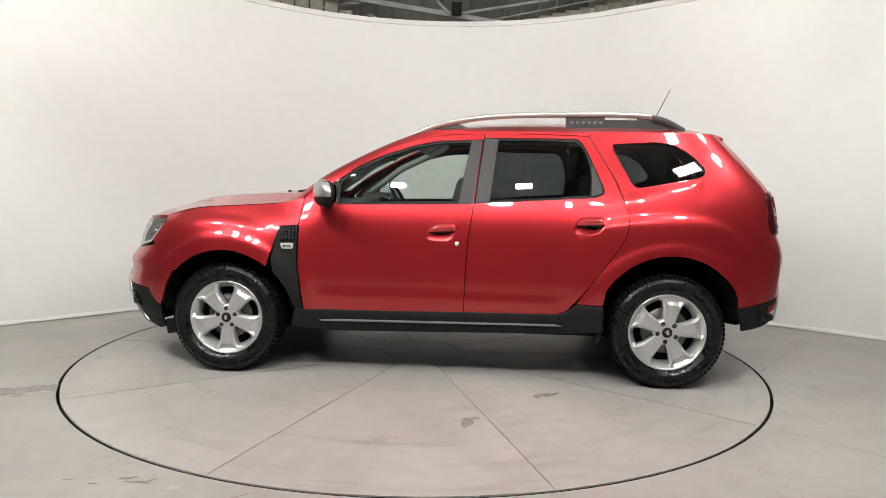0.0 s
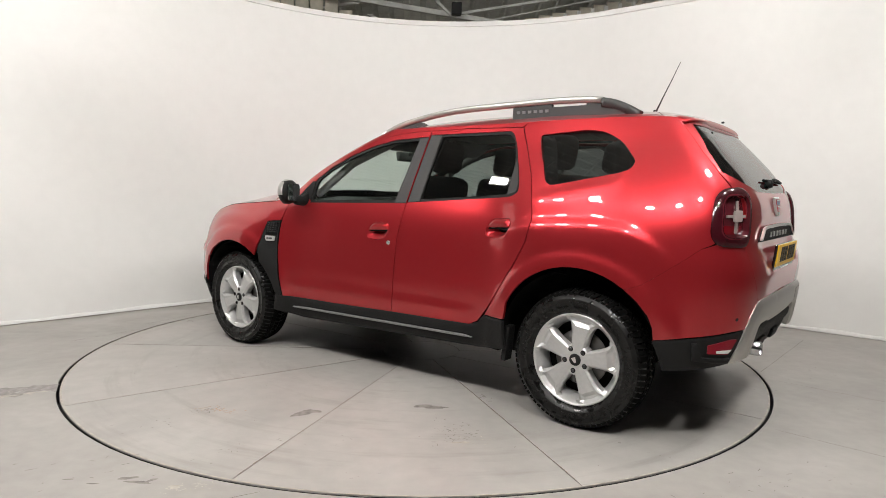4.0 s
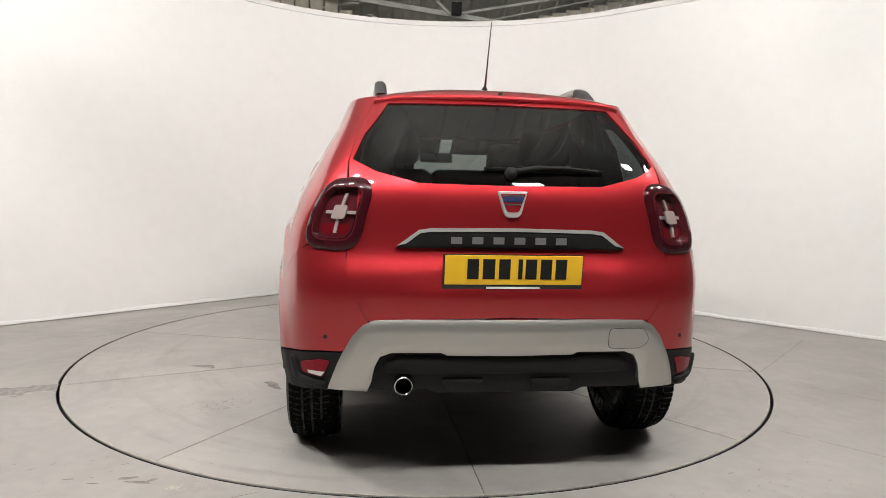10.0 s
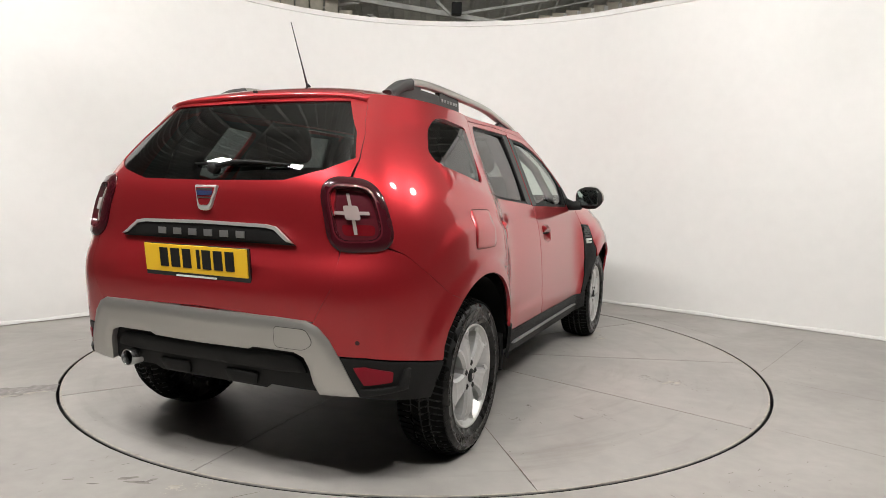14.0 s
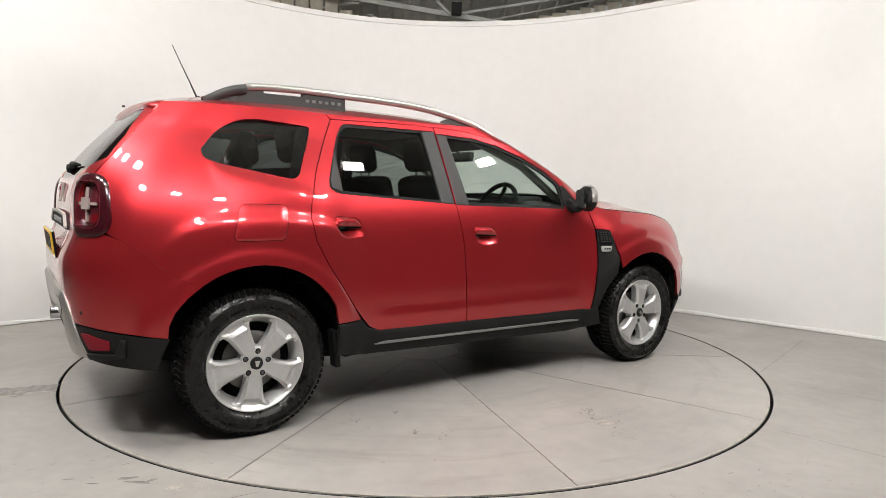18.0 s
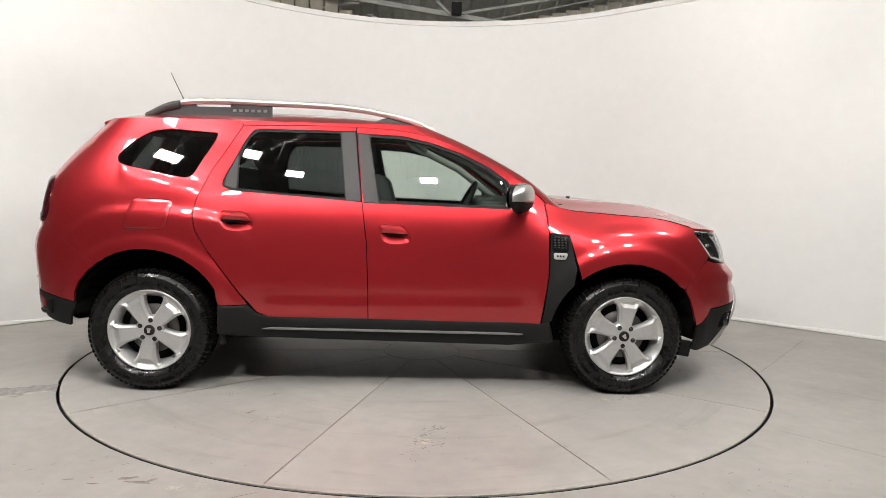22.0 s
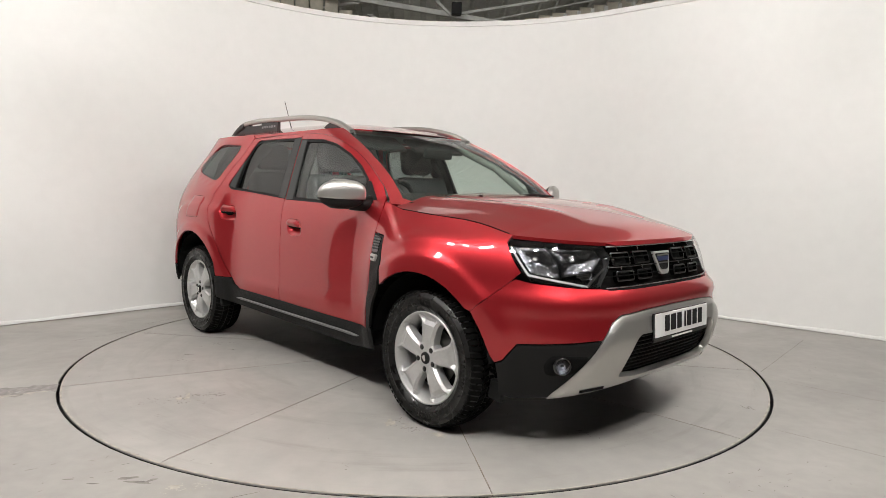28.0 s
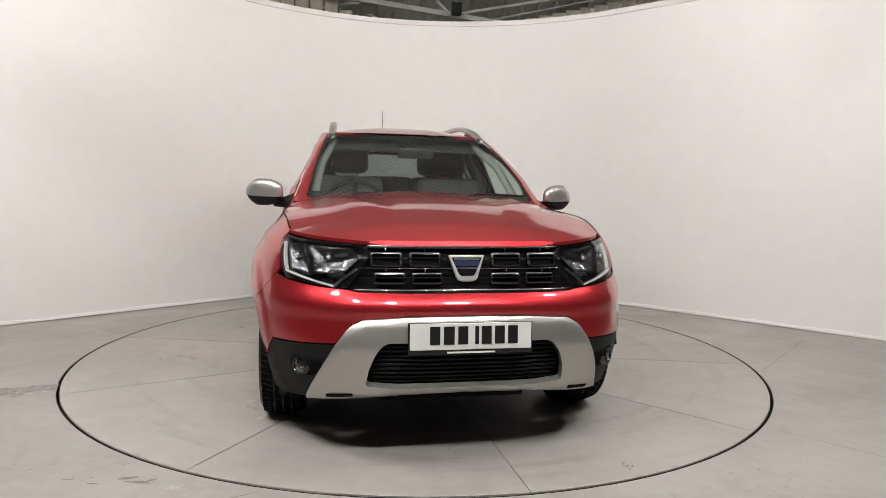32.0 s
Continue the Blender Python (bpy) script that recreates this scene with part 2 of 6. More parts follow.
def build_floor():
    R, n, far = DISC_R + GAP, 128, 16.0
    verts, faces = ring_sheet("floor", R, far, 0.0, M_FLOOR)
    k = len(verts)
    for i in range(n):
        a = 2 * math.pi * i / n
        verts += [(R * math.cos(a), R * math.sin(a), 0), (R * math.cos(a), R * math.sin(a), -0.12)]
    for i in range(n):
        j = (i + 1) % n
        faces.append((k + 2 * i, k + 2 * j, k + 2 * j + 1, k + 2 * i + 1))
    # extra ring over the pit's wall, black so the gap reads as shaded
    ev, ef = lathe([(R - 0.003, -0.003), (R - 0.003, -0.12)], 128, "z")
    tagged(put("floor_edge", mesh_of("floor_edge", ev, [q[::-1] for q in ef], False), M_PITSHADE), "edge round the turntable's pit, blackened to stand for shade", "floor", kind="structure")
    tagged(put("floor", mesh_of("floor", verts, faces, False), M_FLOOR), "grey painted concrete floor with scuffs and fine joints", "floor", kind="structure")
    v, f = ring_sheet("pit", 0.0, R + 0.05, -0.11, M_PITSHADE)
    tagged(put("floor_pit", mesh_of("floor_pit", v, f, False), M_PITSHADE), "pit round the turntable, its shade painted black", "floor", kind="structure")


build_floor()
turntable = thing("turntable", "round grey painted turntable of ten wedge plates, scuffed", "turntable")
HUB_R, JOINT = 0.27, 0.0022


def wedge(n=14):
    """One of ten plates of the disc, its edges a little worn."""
    half = radians(18)
    top, low = [], []
    for r0 in (HUB_R + JOINT, 0.8, 1.4, 1.9, DISC_R):
        for a in np.linspace(-half, half, n):
            k = JOINT / r0
            top.append((r0, max(-half + k, min(half - k, a))))
    verts = [(r * math.cos(a), r * math.sin(a), -0.0025 if r == DISC_R else 0.0) for r, a in top]
    faces = []
    for i in range(4):
        for j in range(n - 1):
            faces.append((i * n + j, (i + 1) * n + j, (i + 1) * n + j + 1, i * n + j + 1))
    loop = [4 * n + j for j in range(n)] + [i * n + n - 1 for i in (3, 2, 1, 0)] + [j for j in range(n - 2, -1, -1)] + [i * n for i in (1, 2, 3)]
    b = len(verts)
    for i in loop:
        x, y, z = verts[i]
        verts += [(x, y, z), (x, y, -0.06 if abs(math.hypot(x, y) - DISC_R) < 0.01 else -0.008)]
    for q in range(len(loop)):
        w = (q + 1) % len(loop)
        faces.append((b + 2 * q, b + 2 * q + 1, b + 2 * w + 1, b + 2 * w))
    return mesh_of("plate", verts, faces, False)


wedge_mesh = wedge()
wedge_mesh.materials.append(M_DISC)
for i in range(10):
    put("plate", wedge_mesh, None, turntable, place=pose(0, 0, 0, 0, 0, 19.5 + 36 * i))
v, f = lathe([(0.0, 0.0), (0.2, 0.0), (HUB_R - 0.002, 0.0), (HUB_R, -0.008)], 40, "z")
put("hub_plate", mesh_of("hub_plate", v, f, False), M_DISC, turntable, "round centre plate")
v, f = lathe([(0.0, -0.007), (1.0, -0.007), (DISC_R - 0.01, -0.007), (DISC_R - 0.01, -0.1)], 96, "z")
# same on the disc's side: an added black ring for the gap's shade
v2, f2 = lathe([(DISC_R + 0.004, -0.004), (DISC_R + 0.004, -0.1)], 96, "z")
put("rim_band", mesh_of("rim_band", v2, f2, False), M_PITSHADE, turntable, "rim ring blackened to stand for the gap's shade")
# pale ring paints the highlight along the disc's worn edge
v3, f3 = ring_sheet("rim_highlight", DISC_R - 0.010, DISC_R - 0.001, 0.0008, M_PALE, 160)
put("rim_edge", mesh_of("rim_edge", v3, f3, False), M_PALE, turntable, "worn edge of the disc with its highlight painted pale")
put("under_frame", mesh_of("under_frame", v, f, False), M_SEAM, turntable, "dark frame under the plates")

# the cove wall: two straight wings and a rounded corner between them
WALL_H, WALL_T = 3.035, 0.10


def cove(offset):
    """Plan of the wall, from wing to wing; offset outwards."""
    la, ra, rad = radians(44.6), radians(42.0), 2.73
    apex = Vector((0.02, 3.905))
    dl, dr = Vector((-math.cos(la), -math.sin(la))), Vector((math.cos(ra), -math.sin(ra)))
    half = (la + ra) / 2
    reach = rad * math.tan(half)
    mid = (dl + dr).normalized()
    centre = apex + mid * (rad / math.cos(half))
    pts = [apex + dl * d for d in np.linspace(5.5, reach, 16)[:-1]]
    a0 = math.pi / 2 + la
    a1 = math.pi / 2 - ra
    pts = [p + Vector((dl.y, -dl.x)) * offset for p in pts]
    for i in range(41):
        a = a0 + (a1 - a0) * i / 40
        pts.append(centre + Vector((math.cos(a), math.sin(a))) * (rad + offset))
    pts += [apex + dr * d + Vector((-dr.y, dr.x)) * offset for d in np.linspace(reach, 5.3, 16)[1:]]
    return pts


def build_wall():
    a, b = cove(0.0), cove(WALL_T)
    n = len(a)
    verts, faces = [], []
    levels = [0.0, 0.05, 1.0, 2.0, WALL_H - 0.02, WALL_H]
    k = len(levels)
    for p, q in zip(a, b):
        verts += [(p.x, p.y, z) for z in levels[:-1]] + [(p.x + (q.x - p.x) * 0.15, p.y + (q.y - p.y) * 0.15, WALL_H), (q.x, q.y, WALL_H), (q.x, q.y, 0)]
    k = len(levels) + 2
    for i in range(n - 1):
        for j in range(k - 1):
            faces.append((i * k + j, i * k + j + 1, (i + 1) * k + j + 1, (i + 1) * k + j))
    ob = put("wall_cove", mesh_of("wall_cove", verts, faces), M_WALL)
    tagged(ob, "smooth white painted studio wall curving round the corner", "wall", kind="structure")
    # low rounded plaster ridge along the foot
    c = cove(-0.012)
    verts, faces = [], []
    for i, (p, q) in enumerate(zip(a, c)):
        t = 0.026 + 0.006 * math.sin(i * 2.1) + 0.004 * math.sin(i * 0.77)
        verts += [(q.x, q.y, 0.004), (q.x, q.y, t), (p.x, p.y, t + 0.006)]
    for i in range(n - 1):
        for j in range(2):
            faces.append((i * 3 + j, i * 3 + j + 1, i * 3 + 4 + j, i * 3 + 3 + j))
    tagged(put("baseboard", mesh_of("baseboard", verts, faces), M_WALL), "uneven white plaster ridge along the wall's foot", "baseboard", kind="structure")


build_wall()


def build_hall():
    """The shed round the studio: cladding walls and a ribbed roof."""
    def ribbed(name, a, b, u, rise, material, pitch=0.25, depth=0.035, label="", category="wall"):
        a, b, u = Vector(a), Vector(b), Vector(u)
        n = (b - a).cross(u).normalized()
        length = (b - a).length
        steps = int(length / pitch)
        verts, faces = [], []
        for i in range(steps):
            for q, d in ((0.0, 0), (0.62, 0), (0.7, 1), (0.92, 1)):
                p = a + (b - a) * ((i + q) / steps) + n * (depth * d)
                verts += [p, p + u * rise]
        for i in range(len(verts) // 2 - 1):
            faces.append((2 * i, 2 * i + 2, 2 * i + 3, 2 * i + 1))
        return tagged(put(name, mesh_of(name, verts, faces, False), material), label, category, kind="structure")
    ribbed("wall_north", (-11, 9, 0), (11, 9, 0), (0, 0, 1), 4.32, M_CLAD, label="cream ribbed cladding wall of the shed")
    # three walls out of view, added to close the shed and kept dark for deeper shadows
    ribbed("wall_south", (11, -12, 0), (-11, -12, 0), (0, 0, 1), 8.0, M_SHED, label="unseen ribbed shed wall, darkened to cut bounce light")
    ribbed("wall_west", (-11, -12, 0), (-11, 9, 0), (0, 0, 1), 8.0, M_SHED, label="unseen ribbed shed wall, darkened to cut bounce light")
    ribbed("wall_east", (11, 9, 0), (11, -12, 0), (0, 0, 1), 8.0, M_SHED, label="unseen ribbed shed wall, darkened to cut bounce light")
    ob = ribbed("ceiling", (11, 9.2, 4.3), (-11, 9.2, 4.3), (0, -21.4, 3.6), 1.0, M_ROOF, 0.3, 0.05, "dark grey ribbed steel roof", "ceiling")


build_hall()

# small flood lamps on poles, in a ring over the studio, tilted to its middle
def roof_z(y):
    return 4.3 + 3.6 * (9.2 - y) / 21.4


def build_lamp(at, target, diffuser):
    m = look(at, target)
    ob = thing("flood_lamp", "small square white flood lamp, lit, on a pole from the roof", "lamp", m, group="flood lamps")
    boxed("housing", (0.36, 0.24, 0.06), pose(0, 0, 0.04), M_STEEL, ob, "white metal housing")
    boxed("diffuser", (0.30, 0.18, 0.012), pose(0, 0, 0.002), diffuser, ob, "glowing diffuser", 0.0)
    top = Vector((at[0], at[1], roof_z(at[1])))
    v, f = tube([Vector(at) + Vector((0, 0, 0.02)), top], 0.015, 8)
    back = m.inverted()
    put("pole", mesh_of("pole", [back @ Vector(p) for p in v], f), M_STEEL, ob, "thin grey steel pole")


for at, target, diffuser in (((-1.35, -4.45, 4.4), (0.0, 0.3, 0.8), M_LAMP), ((0.15, -4.55, 4.4), (0.1, 0.3, 0.8), M_LAMP), ((1.6, -4.45, 4.4), (0.2, 0.3, 0.8), M_LAMP),
                             ((-1.75, -2.85, 3.6), (0.0, 0.9, 0.7), M_SIDELAMP), ((-2.5, -2.35, 3.6), (0.0, 0.9, 0.7), M_SIDELAMP), ((-3.15, -1.75, 3.6), (0.3, 0.3, 0.4), M_SIDELAMP),
                             ((2.35, -2.3, 3.6), (0.0, 0.9, 0.7), M_SIDELAMP), ((3.4, -1.2, 3.6), (-0.4, 0.0, 0.4), M_SIDELAMP)):
    build_lamp(at, target, diffuser)


# ---- the car ----
def spline(xs, ys):
    """A natural cubic through the given points, as a function of arrays; it goes on flat past the ends."""
    xs, ys = np.array(xs, float), np.array(ys, float)
    n = len(xs)
    h = np.diff(xs)
    A, r = np.eye(n), np.zeros(n)
    for i in range(1, n - 1):
        A[i, i - 1], A[i, i], A[i, i + 1] = h[i - 1], 2 * (h[i - 1] + h[i]), h[i]
        r[i] = 6 * ((ys[i + 1] - ys[i]) / h[i] - (ys[i] - ys[i - 1]) / h[i - 1])
    s = np.linalg.solve(A, r)

    def at(x):
        x = np.clip(np.asarray(x, float), xs[0], xs[-1])
        i = np.clip(np.searchsorted(xs, x) - 1, 0, n - 2)
        d, e, w = x - xs[i], xs[i + 1] - x, h[i]
        return (s[i] * e ** 3 + s[i + 1] * d ** 3) / (6 * w) + (ys[i] / w - s[i] * w / 6) * e + (ys[i + 1] / w - s[i + 1] * w / 6) * d
    return at


def ramp(x, a, b):
    """0 at a, 1 at b, smooth between."""
    t = np.clip((np.asarray(x, float) - a) / (b - a), 0, 1)
    return t * t * (3 - 2 * t)


AXLE = 1.337
haunch = spline((-2.0, -1.86, -1.747, -1.64, -1.5, -1.363, -1.226, -1.07, -0.966, -0.863, -0.787, -0.70), (0.68, 0.79, 0.882, 0.955, 0.995, 1.004, 0.998, 0.985, 0.963, 0.910, 0.838, 0.72))
brow = spline((0.98, 1.029, 1.131, 1.245, 1.406, 1.557, 1.70, 1.80), (0.76, 0.831, 0.895, 0.926, 0.940, 0.925, 0.87, 0.80))
under_window = spline((-1.60, -1.53, -1.504, -1.455, -1.354, -1.2, -1.055, -0.98), (1.36, 1.30, 1.255, 1.213, 1.186, 1.153, 1.124, 1.11))
base_width = spline((0.15, 0.38, 0.5, 0.65, 0.82, 0.95, 1.05, 1.10, 1.2, 1.3, 1.42, 1.525), (0.78, 0.815, 0.825, 0.824, 0.812, 0.795, 0.767, 0.748, 0.711, 0.673, 0.626, 0.582))
flare_f = spline((0.15, 0.5, 0.76, 0.86, 0.95, 1.03, 1.1), (0.088, 0.100, 0.108, 0.092, 0.055, 0.008, -0.016))
flare_r = spline((0.15, 0.5, 0.78, 0.9, 1.0, 1.1, 1.25, 1.4), (0.076, 0.082, 0.084, 0.094, 0.098, 0.092, 0.070, 0.044))
front_x = spline((0.15, 0.25, 0.4, 0.55, 0.635, 0.662, 0.688, 0.72, 0.8, 0.88, 0.95, 1.02), (1.98, 2.07, 2.16, 2.178, 2.164, 2.170, 2.158, 2.125, 2.095, 2.07, 2.03, 1.93))
screen_x = spline((1.06, 1.10, 1.22, 1.35, 1.45, 1.525), (1.03, 0.975, 0.825, 0.60, 0.395, 0.205))
rear_x = spline((0.25, 0.4, 0.5, 0.65, 0.77, 0.815, 0.86, 0.905, 0.95, 1.08, 1.16, 1.22, 1.3, 1.42, 1.525), (-1.95, -2.035, -2.060, -2.078, -2.088, -2.084, -2.070, -2.050, -2.039, -2.030, -2.012, -1.980, -1.922, -1.814, -1.71))
FN, FM, RN, RM, GN, GM = 2.3, 3.7, 2.5, 7.0, 2.2, 8.0
FA, RA, GR = 1.2, -1.2, 0.17


def width(x, z):
    bf = np.exp(-(((x - AXLE) / 0.46) ** 4))
    bf = np.where(x > AXLE, 1.0, bf)
    br = np.exp(-(((x + AXLE) / 0.46) ** 4))
    br = np.where(x < -AXLE, 1.0, br)
    low = np.clip(z, 0.15, 1.1)
    w = base_width(z) + flare_f(low) * bf + flare_r(np.clip(z, 0.15, 1.4)) * br
    # raised band round the arches
    for cx, up in ((AXLE, 0.335), (-AXLE, 0.335)):
        r = np.hypot(x - cx, z - up)
        w = w + 0.012 * (1 - ramp(r, 0.50, 0.545)) * (z < 1.02)
    # pressed shoulders over the wheels, and the lip below the quarter window
    zc = haunch(x)
    w = w + 0.013 * (0.55 - ramp(z, zc - 0.010, zc + 0.035)) * ramp(-x, 0.72, 0.95) * (1 - ramp(-x, 1.62, 1.85)) * (1 - ramp(z, 1.02, 1.12))
    zc = brow(x)
    w = w + 0.009 * (0.5 - ramp(z, zc - 0.01, zc + 0.04)) * ramp(x, 1.0, 1.22) * (1 - ramp(x, 1.55, 1.75)) * (1 - ramp(z, 0.96, 1.02))
    # crease low on the doors
    w = w + 0.007 * ramp(z, 0.535, 0.480) * ramp(x, -0.80, -0.60) * (1 - ramp(x, 0.70, 0.86))
    zc = under_window(x)
    w = w + 0.006 * ramp(z, zc - 0.12, zc - 0.004) * (1 - ramp(z, zc, zc + 0.016)) * ramp(-x, 0.99, 1.10) * (1 - ramp(-x, 1.49, 1.53))
    return w


def corner(n, m, a, reach, half):
    phi = math.pi / 2 * (1 - (1 - np.linspace(0, 1, 900)) ** 4)
    x = a + reach * np.sin(phi) ** (2 / n)
    y = half * np.cos(phi) ** (2 / m)
    s = np.concatenate([[0], np.cumsum(np.hypot(np.diff(x), np.diff(y)))])
    return phi, s[-1] - s


F_PHI, F_S = corner(FN, FM, FA, 0.95, 0.87)
R_PHI, R_S = corner(RN, RM, 0, 0.90, 0.87)
G_PHI, G_S = corner(GN, GM, 0, GR, 0.66)
F_LEN, R_LEN, G_LEN = F_S[0], R_S[0], G_S[0]


def front_map(s, z):
    """Lower front: s along the skin from the nose's middle, positive to the car's left."""
    a = np.abs(s)
    phi = np.interp(a, F_S[::-1], F_PHI[::-1])
    x = np.where(a <= F_LEN, FA + (front_x(z) - FA) * np.sin(phi) ** (2 / FN), FA - (a - F_LEN))
    y = width(x, z) * np.where(a <= F_LEN, np.cos(phi) ** (2 / FM), 1)
    return np.stack([x, np.sign(s) * y, z], -1)


def rear_map(s, z):
    a = np.abs(s)
    phi = np.interp(a, R_S[::-1], R_PHI[::-1])
    x = np.where(a <= R_LEN, RA + (rear_x(z) - RA) * np.sin(phi) ** (2 / RN), RA + (a - R_LEN))
    y = width(x, z) * np.where(a <= R_LEN, np.cos(phi) ** (2 / RM), 1)
    # shallow recess for the number plate
    x = x + 0.008 * (1 - ramp(a, 0.30, 0.44)) * ramp(z, 0.775, 0.812) * (1 - ramp(z, 0.93, 0.975))
    return np.stack([x, np.sign(s) * y, z], -1)


def cabin_map(s, z):
    a = np.abs(s)
    xa = screen_x(z) - GR
    phi = np.interp(a, G_S[::-1], G_PHI[::-1])
    x = np.where(a <= G_LEN, xa + GR * np.sin(phi) ** (2 / GN), xa - (a - G_LEN))
    y = width(x, z) * np.where(a <= G_LEN, np.cos(phi) ** (2 / GM), 1)
    return np.stack([x, np.sign(s) * y, z], -1)


def side_map(s, z):
    """The flank: s is x itself, on the car's left."""
    x = np.asarray(s, float)
    y = width(x, z)
    u = np.clip((x - FA) / (front_x(z) - FA), 0, 0.999)
    y = np.where((x > FA) & (z < 1.09), y * (1 - u ** FN) ** (1 / FM), y)
    xa = screen_x(z) - GR
    g = np.clip((x - xa) / GR, 0, 0.995)
    y = np.where((x > xa) & (z >= 1.09), y * (1 - g ** GN) ** (1 / GM), y)
    r = np.clip((x - RA) / (rear_x(z) - RA), 0, 0.999)
    y = np.where(x < RA, y * (1 - r ** RN) ** (1 / RM), y)
    return np.stack([x, y, z], -1)


def fs(x, z):
    """s on the front for a point of the flank."""
    if x <= FA:
        return F_LEN + FA - x
    return float(np.interp(math.asin(min(1, (x - FA) / (float(front_x(z)) - FA)) ** (FN / 2)), F_PHI, F_S))


def fy(y, z):
    w = float(width(np.array(1.85), np.array(z)))
    return math.copysign(float(np.interp(math.acos(min(1, abs(y) / w) ** (FM / 2)), F_PHI, F_S)), y)


def rs(x, z):
    if x >= RA:
        return R_LEN + x - RA
    return float(np.interp(math.asin(min(1, (x - RA) / (float(rear_x(z)) - RA)) ** (RN / 2)), R_PHI, R_S))


def ry(y, z):
    w = float(width(np.array(-1.9), np.array(z)))
    return math.copysign(float(np.interp(math.acos(min(1, abs(y) / w) ** (RM / 2)), R_PHI, R_S)), y)


def gs(x, z):
    xa = float(screen_x(z)) - GR
    if x <= xa:
        return G_LEN + xa - x
    return float(np.interp(math.asin(min(1, (x - xa) / GR) ** (GN / 2)), G_PHI, G_S))


def gy(y, z):
    w = float(width(np.array(0.3), np.array(z)))
    return math.copysign(float(np.interp(math.acos(min(1, abs(y) / w) ** (GM / 2)), G_PHI, G_S)), y)


def rounded(poly, r, n=4):
    """Rounds the corners of an outline; r is one radius or one for each corner."""
    out = []
    k = len(poly)
    for i in range(k):
        p, a, b = (np.array(poly[q % k], float) for q in (i, i - 1, i + 1))
        ri = r[i] if isinstance(r, (list, tuple)) else r
        u, v = a - p, b - p
        lu, lv = np.hypot(*u), np.hypot(*v)
        c = np.dot(u, v) / (lu * lv)
        if ri <= 0 or c < -0.985:
            out.append(tuple(p))
            continue
        d = min(ri, 0.45 * lu, 0.45 * lv)
        s, e = p + u / lu * d, p + v / lv * d
        for q in range(n + 1):
            t = q / n
            out.append(tuple((1 - t) ** 2 * s + 2 * t * (1 - t) * p + t * t * e))
    return out


def inside(pts, poly):
    x, y = pts[:, 0], pts[:, 1]
    r = np.zeros(len(pts), bool)
    for (ax, ay), (bx, by) in zip(poly, poly[1:] + poly[:1]):
        if ay == by:
            continue
        hit = ((ay > y) != (by > y)) & (x < (bx - ax) * (y - ay) / (by - ay) + ax)
        r ^= hit
    return r


def near(pts, poly):
    best = np.full(len(pts), 9.0)
    for a, b in zip(poly, poly[1:] + poly[:1]):
        a, b = np.array(a), np.array(b)
        ab = b - a
        t = np.clip(((pts - a) @ ab) / max(ab @ ab, 1e-12), 0, 1)
        best = np.minimum(best, np.hypot(*(pts - a - t[:, None] * ab).T))
    return best


def shrink(poly, d):
    area = sum(a[0] * b[1] - a[1] * b[0] for a, b in zip(poly, poly[1:] + poly[:1]))
    sg = 1 if area > 0 else -1
    out = []
    k = len(poly)
    for i in range(k):
        a, p, b = (np.array(poly[q % k], float) for q in (i - 1, i, i + 1))
        u, v = p - a, b - p
        u, v = u / max(np.hypot(*u), 1e-9), v / max(np.hypot(*v), 1e-9)
        n1, n2 = np.array((-u[1], u[0])) * sg, np.array((-v[1], v[0])) * sg
        m = (n1 + n2) / 2
        out.append(tuple(p + m * d / max(m @ m, 0.35)))
    return out


def dense(poly, h):
    out = []
    for a, b in zip(poly, poly[1:] + poly[:1]):
        a, b = np.array(a, float), np.array(b, float)
        n = max(1, int(math.ceil(np.hypot(*(b - a)) / h)))
        out += [tuple(a + (b - a) * i / n) for i in range(n)]
    return out


from mathutils.geometry import delaunay_2d_cdt


